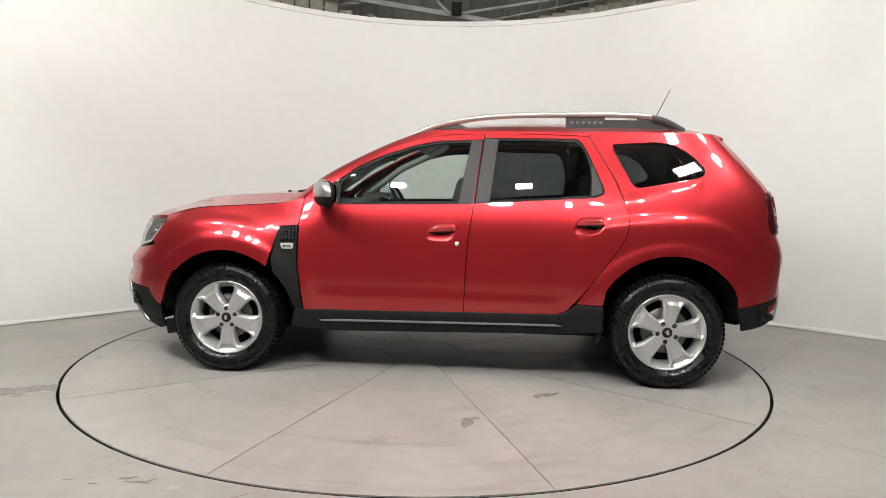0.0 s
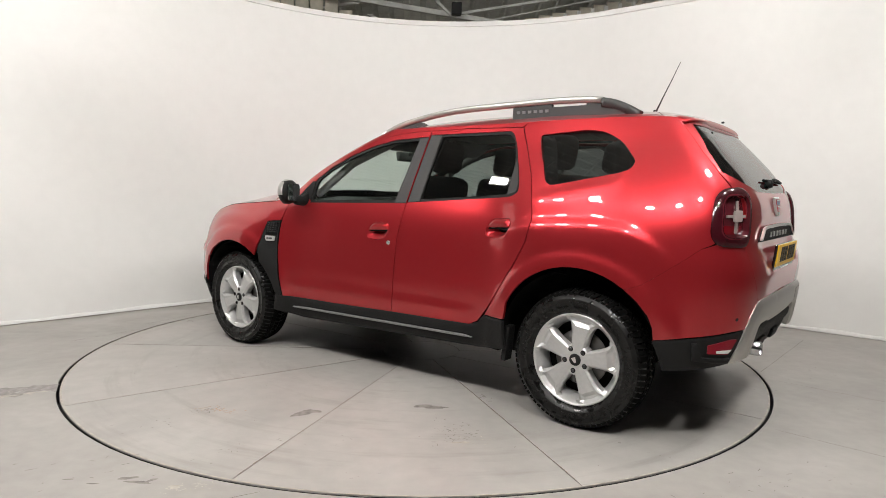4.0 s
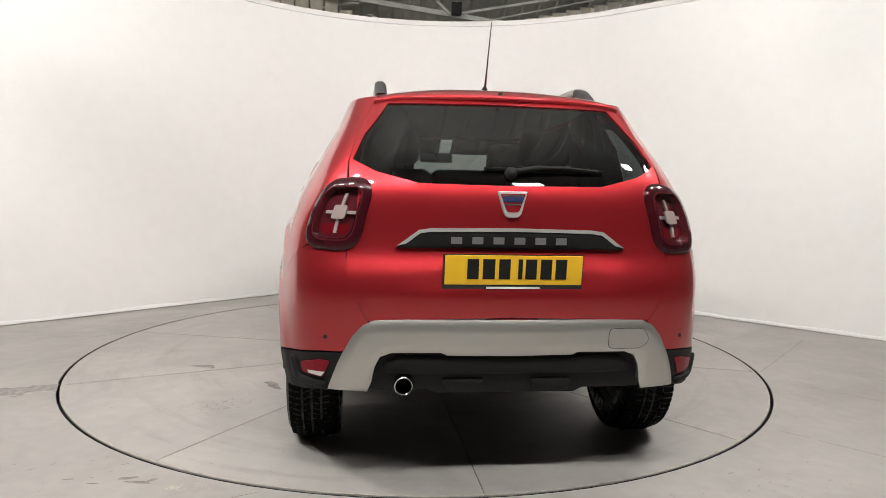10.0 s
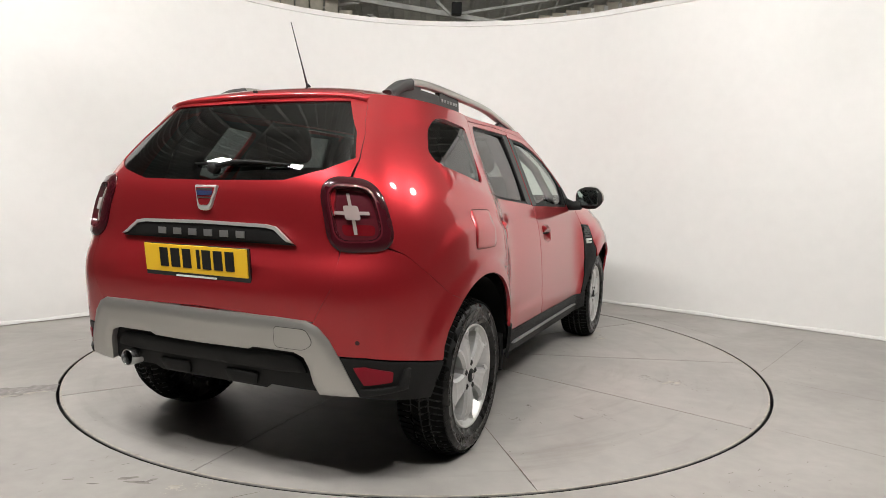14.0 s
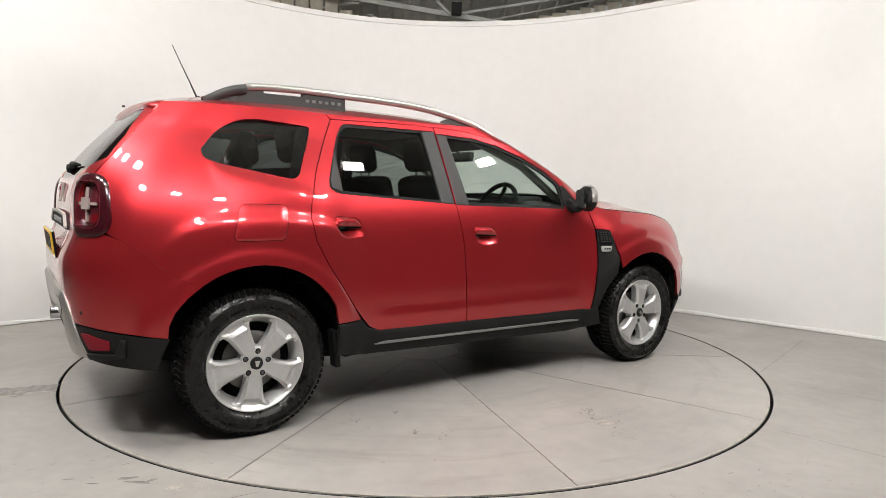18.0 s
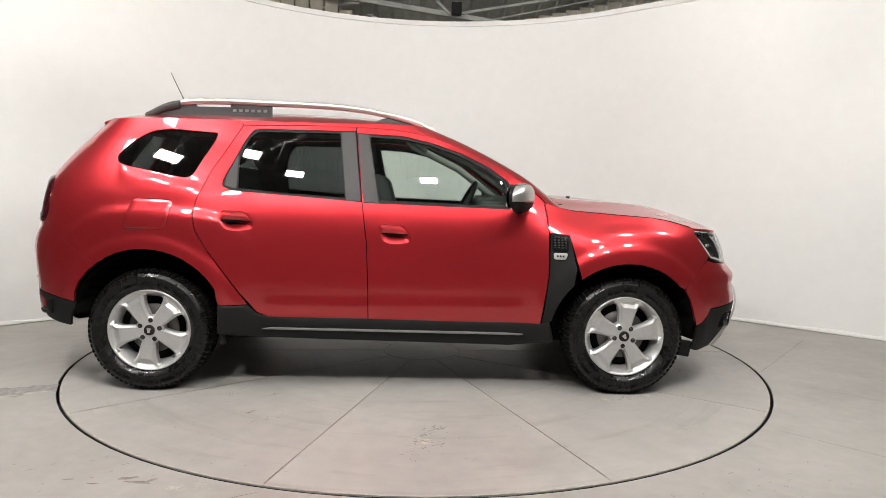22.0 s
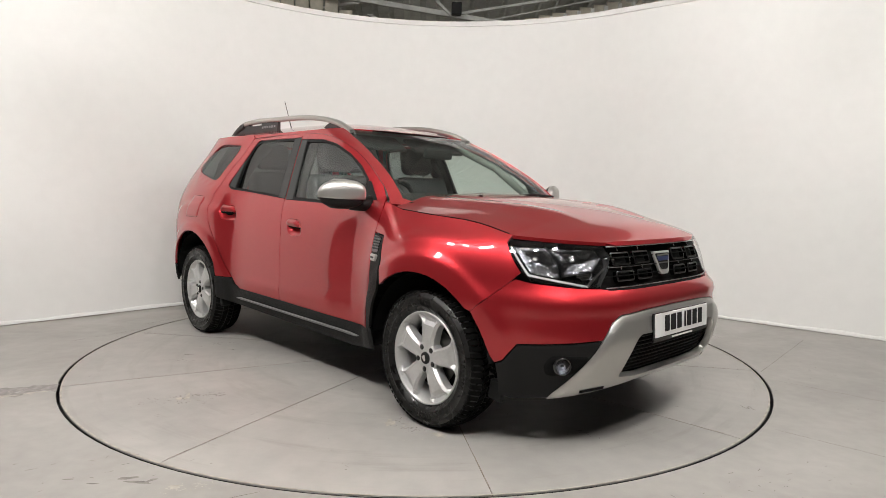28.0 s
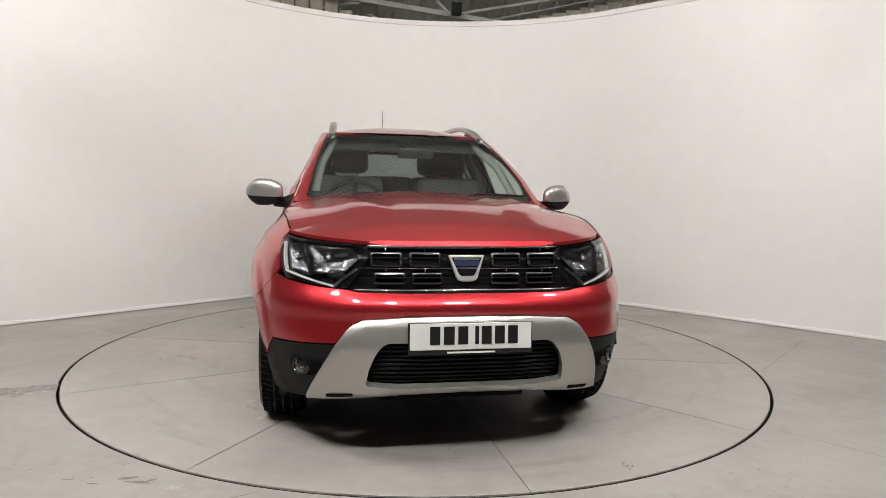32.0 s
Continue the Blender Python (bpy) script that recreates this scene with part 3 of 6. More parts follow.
def sheet(poly, fmap, h=0.03, hem=0.014, gap=0.0012, lift=0.0, holes=(), mirror=False, crown=0.0, roll=0.0, fair=False, jag=0.0):
    """A pressed panel on the car's skin: an outline in (s, z), filled, laid on the skin and turned in at its edges.
    lift moves it off the skin; crown swells its middle; roll rounds its rim down by that depth; fair evens out its curve, for glass;
    jag breaks it into small facets."""
    loops = [dense(shrink(list(poly), gap), h)] + [dense(shrink(list(q), -gap), h) for q in holes]
    pts, edges = [], []
    for lp in loops:
        k = len(pts)
        pts += lp
        edges += [(k + i, k + (i + 1) % len(lp)) for i in range(len(lp))]
    P = np.array(loops[0])
    (x0, z0), (x1, z1) = P.min(0), P.max(0)
    gx, gz = np.meshgrid(np.arange(x0 + h / 2, x1, h), np.arange(z0 + h / 2, z1, h))
    gx = gx + (np.arange(gx.shape[0]) % 2)[:, None] * h / 2
    grid = np.stack([gx.ravel(), gz.ravel()], 1)
    ok = inside(grid, loops[0]) & (near(grid, loops[0]) > 0.45 * h)
    for lp in loops[1:]:
        ok &= ~inside(grid, lp) & (near(grid, lp) > 0.45 * h)
    pts += [tuple(p) for p in grid[ok]]
    if roll:
        rim = shrink(loops[0], roll)
        pts += [p for p, d in zip(rim, near(np.array(rim), loops[0])) if d > 0.6 * roll]
    v2, _, f2, *_ = delaunay_2d_cdt([Vector(p) for p in pts], edges, [], 0, 1e-6)
    V = np.array([(p.x, p.y) for p in v2])
    F = [tuple(f) for f in f2]
    mid = np.array([V[list(f)].mean(0) for f in F])
    keep = inside(mid, loops[0])
    for lp in loops[1:]:
        keep &= ~inside(mid, lp)
    F = [f for f, k in zip(F, keep) if k]
    # leave out slivers along straight edges
    def height(f):
        a, b, c = V[f[0]], V[f[1]], V[f[2]]
        long = max(np.hypot(*(b - a)), np.hypot(*(c - b)), np.hypot(*(a - c)))
        return abs((b[0] - a[0]) * (c[1] - a[1]) - (b[1] - a[1]) * (c[0] - a[0])) / max(long, 1e-9)
    F = [f for f in F if len(f) > 3 or height(f) > 3e-5]

    def skin(V):
        e = 1e-4
        p = fmap(V[:, 0], V[:, 1])
        du = fmap(V[:, 0] + e, V[:, 1]) - fmap(V[:, 0] - e, V[:, 1])
        dz = fmap(V[:, 0], V[:, 1] + e) - fmap(V[:, 0], V[:, 1] - e)
        n = np.cross(du, dz)
        n /= np.maximum(np.linalg.norm(n, axis=1), 1e-12)[:, None]
        out = p.copy()
        out[:, 2] = 0
        out[:, 0] *= 0.25
        return p, n * (1.0 if (n * out).sum() > 0 else -1.0)
    p, n = skin(V)
    if fair:
        A = np.stack([np.ones(len(p)), p[:, 0], p[:, 2], p[:, 0] ** 2, p[:, 2] ** 2, p[:, 0] * p[:, 2]], 1)
        fit_y = np.array((0, 0, 0, -0.05, -0.22, 0))
        fit_y[:3] = np.linalg.lstsq(A[:, :3], p[:, 1] - A @ fit_y, rcond=None)[0]
        p[:, 1] = A @ fit_y
        g = np.stack([-(fit_y[1] + 2 * fit_y[3] * p[:, 0] + fit_y[5] * p[:, 2]), np.ones(len(p)), -(fit_y[2] + 2 * fit_y[4] * p[:, 2] + fit_y[5] * p[:, 0])], 1)
        n = g / np.linalg.norm(g, axis=1)[:, None]
    d = np.full(len(V), lift)
    if jag:
        d = d + jag * np.random.RandomState(3).uniform(-1, 1, len(V))
    if crown or roll:
        r = near(V, loops[0])
        if crown:
            d = d + crown * ramp(r, 0, max(r.max(), 1e-6))
        if roll:
            q = np.clip(1 - r / roll, 0, 1)
            d = d - roll * 0.6 * q * q
    p = p + n * d[:, None]
    used = sorted({i for f in F for i in f})
    idx = {o: i for i, o in enumerate(used)}
    verts = [p[o] for o in used]
    faces = [tuple(idx[i] for i in f) for f in F]
    # wind outwards
    vv = np.array(verts)
    nn = n[used]
    turn = 0.0
    for f in faces:
        a, b, c = vv[f[0]], vv[f[1]], vv[f[2]]
        turn += np.cross(b - a, c - a) @ nn[f[0]]
    if turn < 0:
        faces = [f[::-1] for f in faces]
    if hem:
        count = {}
        for f in faces:
            for a, b in zip(f, f[1:] + f[:1]):
                count[(a, b)] = 1
        rim = [(a, b) for a, b in count if (b, a) not in count]
        ring, base = {}, len(verts)
        for a in {q for e in rim for q in e}:
            ring[a] = len(verts)
            verts.append(vv[a])
            verts.append(vv[a] - nn[a] * hem)
        for a, b in rim:
            faces.append((ring[b], ring[a], ring[a] + 1, ring[b] + 1))
    verts = np.array(verts)
    if mirror:
        verts = verts * np.array((1, -1, 1))
        faces = [f[::-1] for f in faces]
    return verts, faces


def panel(name, poly, fmap, material, parent, label="", **kw):
    v, f = sheet(poly, fmap, **kw)
    return put(name, mesh_of(name, v, f, "jag" not in kw), material, parent, label)


def both(name, poly, fmap, material, parent, label="", **kw):
    """The panel on the left flank and its mirror image on the right."""
    parents = parent if isinstance(parent, tuple) else (parent, parent)
    return tuple(panel(name, poly, fmap, material, q, label, mirror=mi, **kw) for q, mi in zip(parents, (False, True)))


def arc(cx, cz, r, a0, a1, n=14):
    return [(cx + r * math.cos(radians(a0 + (a1 - a0) * i / n)), cz + r * math.sin(radians(a0 + (a1 - a0) * i / n))) for i in range(n + 1)]


car = thing("car", "shiny red five-door SUV with black cladding and silver skid plates", "car")
ARCH = 0.425
HUB = 0.335

# outlines on the flank, (x, z)
arch_f = arc(AXLE - 0.01, HUB, ARCH, 38, 140, 18)
arch_r = arc(-AXLE, HUB + 0.028, ARCH + 0.008, 117, 24, 16)
hood_edge = spline((0.80, 0.87, 0.95, 1.09, 1.35, 1.56, 1.76), (1.135, 1.105, 1.065, 1.04, 1.022, 1.003, 0.955))
pillar = [(0.80, 1.165), (0.70, 1.235), (0.56, 1.315), (0.40, 1.39), (0.22, 1.452), (0.05, 1.487), (-0.22, 1.502)]
pillar_line = spline([p[0] for p in pillar[::-1]], [p[1] for p in pillar[::-1]])
pillar = [(float(x), float(pillar_line(x))) for x in np.linspace(0.80, -0.22, 30)]

fender = [(0.875, 1.085), (0.91, 1.075)] + [(x, float(hood_edge(x))) for x in np.linspace(0.95, 1.76, 10)] + [(1.755, 0.925), (1.80, 0.86), (1.845, 0.80), (1.81, 0.757), (1.773, 0.722), (1.737, 0.687), (1.70, 0.652), (1.663, 0.617)]
fender += [p for p in arch_f if p[0] < 1.655 and p[0] > 1.045] + [(1.0, 0.91), (0.893, 0.92)]
both("front_fender", fender, side_map, M_PAINT, car, h=0.018)
front_door = [(0.87, 1.09), (0.888, 0.92), (0.888, 0.67), (0.85, 0.40), (0.4, 0.402), (-0.125, 0.412), (-0.13, 0.62), (-0.14, 0.84), (-0.17, 1.06), (-0.223, 1.502)] + pillar[::-1][1:]
win1 = rounded([(0.66, 1.062), (-0.075, 1.085), (-0.145, 1.45), (0.06, 1.438), (0.22, 1.405), (0.40, 1.342), (0.55, 1.265), (0.655, 1.19)], [0.02, 0.01, 0.02, 0, 0, 0, 0.04, 0.03])
hole1 = [(0.675, 1.046), (-0.165, 1.066), (-0.215, 1.467), (0.05, 1.455), (0.22, 1.42), (0.40, 1.358), (0.56, 1.28), (0.67, 1.20)]
def cup_line(x0, z0):
    return rounded([(x0 + 0.092, z0 - 0.048), (x0 + 0.094, z0 - 0.005), (x0 + 0.055, z0 + 0.046), (x0 - 0.072, z0 + 0.054), (x0 - 0.084, z0 + 0.03), (x0 - 0.080, z0 - 0.005), (x0 - 0.056, z0 - 0.046), (x0 + 0.0, z0 - 0.058)], 0.02)


cup1, cup2 = cup_line(0.012, 0.895), cup_line(-0.865, 0.955)
fd = both("front_door", front_door, side_map, M_PAINT, car, "red front door with a clear window", holes=[hole1, cup1])
both("door_card", shrink(front_door, 0.012), side_map, M_DASH, fd, "dark inner door lining", holes=[shrink(win1, -0.012), cup1], lift=-0.032, hem=0.0)
both("window_frame", hole1, side_map, M_BLACK, fd, "black window surround", holes=[win1], lift=-0.005, gap=0.0)
both("pillar_trim", [(-0.078, 1.068), (-0.166, 1.069), (-0.213, 1.465), (-0.148, 1.462)], side_map, M_GREY, fd, "satin grey pillar trim", lift=-0.001, gap=0.001, hem=0.006)
both("window_glass", win1, side_map, M_GLASS, fd, "clear side glass", fair=True, lift=-0.008, gap=-0.002, hem=0.004)
rear_door = [(-0.128, 0.412), (-0.69, 0.418), (-0.75, 0.445), (-0.84, 0.555), (-1.00, 0.785), (-1.065, 0.90), (-1.082, 1.0), (-1.068, 1.07), (-1.01, 1.23), (-0.87, 1.497), (-0.5, 1.506), (-0.226, 1.503), (-0.173, 1.06), (-0.143, 0.84), (-0.133, 0.62)]
win2 = rounded([(-0.27, 1.092), (-0.868, 1.135), (-0.875, 1.30), (-0.835, 1.42), (-0.79, 1.465), (-0.315, 1.465)], [0.01, 0.01, 0.05, 0.03, 0.03, 0.015])
hole2 = rounded([(-0.176, 1.07), (-0.90, 1.12), (-0.95, 1.145), (-0.945, 1.185), (-0.85, 1.415), (-0.805, 1.48), (-0.225, 1.478)], [0.0, 0.02, 0.02, 0.02, 0.04, 0.03, 0.0])
rd = both("rear_door", rear_door, side_map, M_PAINT, car, "red rear door with a dark window", holes=[hole2, cup2], h=0.02)
both("door_card", shrink(rear_door, 0.012), side_map, M_DASH, rd, "dark inner door lining", holes=[shrink(win2, -0.012), cup2], lift=-0.032, hem=0.0)
both("window_frame", hole2, side_map, M_BLACK, rd, "black window surround", holes=[win2], lift=-0.005, gap=0.0)
both("pillar_trim", [(-0.178, 1.073), (-0.266, 1.080), (-0.310, 1.474), (-0.228, 1.476)], side_map, M_GREY, rd, "satin grey pillar trim", lift=-0.001, gap=0.001, hem=0.006)
both("corner_trim", rounded([(-0.874, 1.130), (-0.935, 1.148), (-0.935, 1.19), (-0.882, 1.33), (-0.879, 1.30)], [0.004, 0.012, 0.02, 0.004, 0]), side_map, M_GREY, rd, "satin grey corner trim", lift=-0.001, gap=0.001, hem=0.006)
both("window_glass", win2, side_map, M_PRIVACY, rd, "dark tinted side glass", fair=True, lift=-0.008, gap=-0.002, hem=0.004)
# rear quarter, wrapped round to the tailgate
R = lambda pts: [(rs(x, z), z) for x, z in pts]
Y = lambda pts: [(ry(y, z), z) for y, z in pts]
quarter = R([(-0.873, 1.499), (-1.013, 1.23), (-1.071, 1.07), (-1.085, 1.0), (-1.068, 0.90), (-1.003, 0.785), (-0.845, 0.555), (-0.80, 0.488), (-0.945, 0.488)]) + R([(-0.955, 0.53)] + [p for p in arch_r[::-1] if p[1] > 0.55]) + R([(-1.589, 0.715), (-1.66, 0.742), (-1.78, 0.828), (-1.885, 0.913)])
LQ = ry(0.533, 1.05)
quarter += [(LQ + 0.242, 0.931), (LQ + 0.207, 0.948), (LQ + 0.207, 1.05), (LQ + 0.207, 1.13), (LQ + 0.19, 1.16)] + Y([(0.608, 1.168), (0.605, 1.25), (0.575, 1.35), (0.525, 1.47), (0.50, 1.525)])
quarter += R([(-1.55, 1.525), (-1.2, 1.525), (-0.9, 1.525)])
q_win = rounded([(-1.0, 1.447), (-1.27, 1.466), (-1.365, 1.453), (-1.462, 1.40), (-1.545, 1.305), (-1.534, 1.266), (-1.475, 1.246), (-1.14, 1.183), (-1.105, 1.205)], [0.02, 0.05, 0.05, 0.05, 0.03, 0.03, 0.03, 0.02, 0.02])
qp = both("rear_quarter", quarter, rear_map, M_PAINT, car, "", holes=[R(q_win)], h=0.02, gap=0.0006)
both("quarter_lining", R([(-0.93, 1.50), (-1.03, 1.25), (-1.09, 1.10), (-1.72, 1.10), (-1.66, 1.30), (-1.58, 1.46), (-1.5, 1.50)]), rear_map, M_DASH, qp, "dark inner lining", holes=[R(shrink(q_win, -0.008))], lift=-0.03, hem=0.0)
both("quarter_glass", R(q_win), rear_map, M_PRIVACY, qp, "dark tinted quarter glass", fair=True, lift=-0.007, gap=-0.004, hem=0.004)

# roof side rail and windscreen pillar
G = lambda pts: [(gs(x, z), z) for x, z in pts]
rail_low = [(0.83, 1.14)] + pillar + [(-0.5, 1.508), (-0.868, 1.5)]
screen_edge = [(-0.9, 1.525), (-0.2, 1.525), (-0.08, 1.525)]
up = [gy(0.525, 1.522), gy(0.56, 1.47), gy(0.603, 1.35), gy(0.645, 1.22), gy(0.672, 1.13), gy(0.685, 1.10)]
strip = G(rail_low) + G(screen_edge[:1])[::1] + G(screen_edge[1:]) + list(zip(up, (1.525, 1.47, 1.35, 1.22, 1.13, 1.10))) + [(gy(0.60, 1.064), 1.064), (gy(0.70, 1.064), 1.064), (gs(0.90, 1.070), 1.070), (gs(0.885, 1.09), 1.09)]
wpl = both("windscreen_pillar", strip, cabin_map, M_PAINT, car)
both("pillar_lining", shrink(strip, 0.004), cabin_map, M_GREY, wpl, "dark inner pillar lining", lift=-0.02, hem=0.0)
screen = [(-a, z) for a, z in zip(up, (1.522, 1.47, 1.35, 1.22, 1.13, 1.085))] + [(a, z) for a, z in zip(up, (1.522, 1.47, 1.35, 1.22, 1.13, 1.085))][::-1]
panel("windscreen", screen, cabin_map, M_GLASS, car, "clear laminated windscreen", lift=-0.004, hem=0.004)


def cap(edge, centre, name, material, x0, x1, n=60, m=16, bulge=None, label="", power=2.2, parent=None, drop=0.0):
    """A lid between the two flanks: edge(x) gives half width and height there, centre(x) the height in the middle."""
    xs = x0 + (x1 - x0) * (0.5 - 0.5 * np.cos(np.pi * np.arange(n + 1) / n))
    verts, faces = [], []
    for x in xs:
        ye, ze = edge(x)
        for j in range(-m, m + 1):
            u = math.sin(j / m * math.pi / 2)
            z = ze + (centre(x) - ze) * (1 - abs(u) ** power)
            if bulge:
                z += bulge(x, u * ye)
            verts.append((x, u * ye, z))
    k = 2 * m + 1
    for i in range(n):
        for j in range(k - 1):
            faces.append((i * k + j, (i + 1) * k + j, (i + 1) * k + j + 1, i * k + j + 1))
    rim = [(i * k) for i in range(n + 1)], [(i * k + k - 1) for i in range(n + 1)]
    for q, line in enumerate(rim):
        b = len(verts)
        for i in line:
            x, y, z = verts[i]
            verts += [(x, y, z), (x, y, z - 0.015)]
        for i in range(n):
            f = (b + 2 * i, b + 2 * i + 1, b + 2 * i + 3, b + 2 * i + 2)
            faces.append(f if q else f[::-1])
    if x1 > x0:
        faces = [f[::1] for f in faces]
    return put(name, mesh_of(name, verts, faces), material, parent or car, label)


# bonnet


def hood_rim():
    sx = np.array([fs(x, float(hood_edge(x))) for x in np.linspace(1.76, 0.80, 40)])
    zx = np.array([float(hood_edge(x)) for x in np.linspace(1.76, 0.80, 40)])
    s = np.concatenate([np.linspace(0, sx[0] - 0.02, 60), sx])
    z = np.concatenate([np.interp(np.linspace(0, sx[0] - 0.02, 60), (0, 0.45, sx[0]), (0.925, 0.93, 0.955)), zx])
    p = front_map(s, z)
    o = np.argsort(p[:, 0])
    return p[o]


HR = hood_rim()
HR[:, 1] = np.maximum(HR[:, 1], 0)
hood_centre = spline((0.80, 1.0, 1.2, 1.45, 1.7, 1.85, 1.95, 2.045), (1.140, 1.134, 1.120, 1.094, 1.056, 1.022, 0.988, 0.925))


def hood_side(x):
    return float(np.interp(x, HR[:, 0], HR[:, 1])) - 0.003, min(1.055, float(np.interp(x, HR[:, 0], HR[:, 2])))


def hood_ridge(x, y):
    line = 0.50 - 0.20 * float(ramp(x, 0.95, 1.85))
    return 0.014 * float(ramp(abs(y), line - 0.05, line)) * (1 - float(ramp(abs(y), line + 0.02, line + 0.22))) * (1 - float(ramp(x, 1.6, 1.9)))


hood = cap(hood_side, lambda x: float(hood_centre(x)), "hood", M_PAINT, 0.955, float(HR[-1, 0]) - 0.001, 90, 26, hood_ridge, "red bonnet with two raised ridges")
# black tubes draw the dark shut gap between bonnet and wings
for sg in (1, -1):
    rim_pts = [(float(x), sg * hood_side(float(x))[0], hood_side(float(x))[1] + 0.0005) for x in np.linspace(0.96, 1.74, 40)]
    put("bonnet_seal", mesh_of("bonnet_seal", *tube(rim_pts, 0.0028, 6)), M_DARK, hood, "thin black line standing for the shaded gap along the bonnet's edge")
boxed("cowl", (0.12, 1.34, 0.02), pose(0.935, 0, 1.07), M_BLACK, car, "black scuttle panel")

# roof
RZ = 1.525
roof_s = np.linspace(0, gs(-0.6, RZ), 200)
roof_p = np.concatenate([cabin_map(roof_s, np.full(200, RZ)), rear_map(np.linspace(rs(-0.6, RZ), 0, 200), np.full(200, RZ))])
roof_p = roof_p[np.argsort(roof_p[:, 0])]
roof_top = spline((-1.712, -1.6, -1.4, -0.9, -0.4, 0.0, 0.12, 0.205), (1.528, 1.572, 1.597, 1.617, 1.612, 1.578, 1.551, 1.528))
cap(lambda x: (max(0, float(np.interp(x, roof_p[:, 0], np.maximum(roof_p[:, 1], 0)))), RZ), lambda x: float(roof_top(x)), "roof", M_PAINT, -1.711, 0.204, 70, 16, None, "red pressed roof", 2.6)

# nose: bumper skin between the lamps, the grille and the skid plate
FY = lambda pts: [(fy(y, z), z) for y, z in pts]
FX = lambda pts: [(fs(x, z), z) for x, z in pts]
lamp = FY([(0.50, 0.737), (0.455, 0.79), (0.425, 0.84), (0.408, 0.872), (0.435, 0.915), (0.573, 0.925)]) + FX([(1.745, 0.94), (1.79, 0.87), (1.85, 0.80), (1.885, 0.762)]) + FY([(0.60, 0.742)])
left_low = FY([(0.0, 0.722), (0.25, 0.722), (0.455, 0.725), (0.50, 0.733), (0.60, 0.738)]) + FX([(1.885, 0.758), (1.83, 0.772), (1.81, 0.757), (1.773, 0.722), (1.737, 0.687), (1.70, 0.652), (1.663, 0.617), (1.70, 0.555), (1.742, 0.44), (1.765, 0.40)]) + FX([(1.80, 0.415), (1.86, 0.495)]) + FY([(0.60, 0.517), (0.545, 0.52), (0.49, 0.59), (0.44, 0.618), (0.25, 0.632), (0.0, 0.634)])
bumper = left_low[:-1] + [left_low[-1]] + [(-s, z) for s, z in left_low[1:-1][::-1]]
panel("front_bumper", bumper, front_map, M_PAINT, car, "red front bumper skin")
corner_f = FX([(1.768, 0.396), (1.80, 0.41), (1.86, 0.49)]) + FY([(0.60, 0.513), (0.548, 0.515), (0.60, 0.40), (0.645, 0.275), (0.655, 0.245)]) + FX([(1.80, 0.235), (1.755, 0.25)])
both("bumper_corner", corner_f, front_map, M_BLACK, car, "black textured lower bumper corner")
silver_l = FY([(0.0, 0.632), (0.25, 0.63), (0.44, 0.616), (0.49, 0.588), (0.545, 0.518), (0.612, 0.40), (0.664, 0.275), (0.668, 0.238), (0.40, 0.278), (0.25, 0.29), (0.0, 0.295)])
mouth = rounded(FY([(0.35, 0.528), (0.388, 0.48), (0.412, 0.42), (0.424, 0.348), (0.30, 0.336)]) + [(-s, z) for s, z in FY([(0.35, 0.528), (0.388, 0.48), (0.412, 0.42), (0.424, 0.348), (0.30, 0.336)])[::-1]], [0.04, 0.02, 0.02, 0.016, 0, 0, 0.016, 0.02, 0.02, 0.04])
panel("front_skid_plate", silver_l + [(-s, z) for s, z in silver_l[1:-1][::-1]], front_map, M_SILVER, car, "satin silver front skid plate", holes=[mouth], lift=0.016, hem=0.03, roll=0.022)
grille_half = FY([(0.0, 0.915), (0.42, 0.915), (0.41, 0.87), (0.43, 0.83), (0.49, 0.735), (0.25, 0.728), (0.0, 0.727)])
panel("grille_backing", grille_half + [(-s, z) for s, z in grille_half[1:-1][::-1]], front_map, M_DARK, car, "black grille backing", lift=-0.035)
hl = both("headlamp", lamp, front_map, M_HOUSING, car, "clear headlamp with chrome reflectors in a dark housing", lift=-0.055, hem=-0.05)
both("headlamp_lens", lamp, front_map, M_LENS, hl, "clear plastic lens", lift=-0.001, hem=0.01)

# tail: tailgate, bumper, lamps
tg = Y([(0.0, 1.522), (0.50, 1.522), (0.525, 1.47), (0.575, 1.35), (0.603, 1.25), (0.60, 1.20), (0.602, 1.178), (0.572, 1.165), (0.567, 1.14), (0.567, 0.97), (0.575, 0.948), (0.602, 0.938), (0.605, 0.87), (0.60, 0.80), (0.528, 0.672), (0.0, 0.684)])
glass_half = Y([(0.0, 1.498), (0.455, 1.49), (0.545, 1.36), (0.588, 1.258), (0.50, 1.212), (0.345, 1.172), (0.0, 1.168)])
sym = lambda h: h + [(-s, z) for s, z in h[1:-1][::-1]]
tailgate = panel("tailgate", sym(tg), rear_map, M_PAINT, car, "red tailgate with a dark rear window", holes=[sym(glass_half)], h=0.02)
panel("rear_window", sym(glass_half), rear_map, M_PRIVACY, tailgate, "dark tinted rear window", lift=-0.004, gap=-0.003, hem=0.004)
LI = ry(0.533, 1.05)
tail_lamp = rounded([(LI, 1.195), (LI + 0.245, 1.175), (LI + 0.25, 0.925), (LI, 0.915)], [0.105, 0.095, 0.080, 0.095], 8)
tl = both("tail_lamp", tail_lamp, rear_map, M_DEEPRED, car, "dark red tail lamp with a white cross", lift=0.014, roll=0.014, hem=0.05, holes=[rounded([(LI + 0.038, 1.148), (LI + 0.198, 1.141), (LI + 0.198, 0.963), (LI + 0.038, 0.959)], 0.052, 6)])
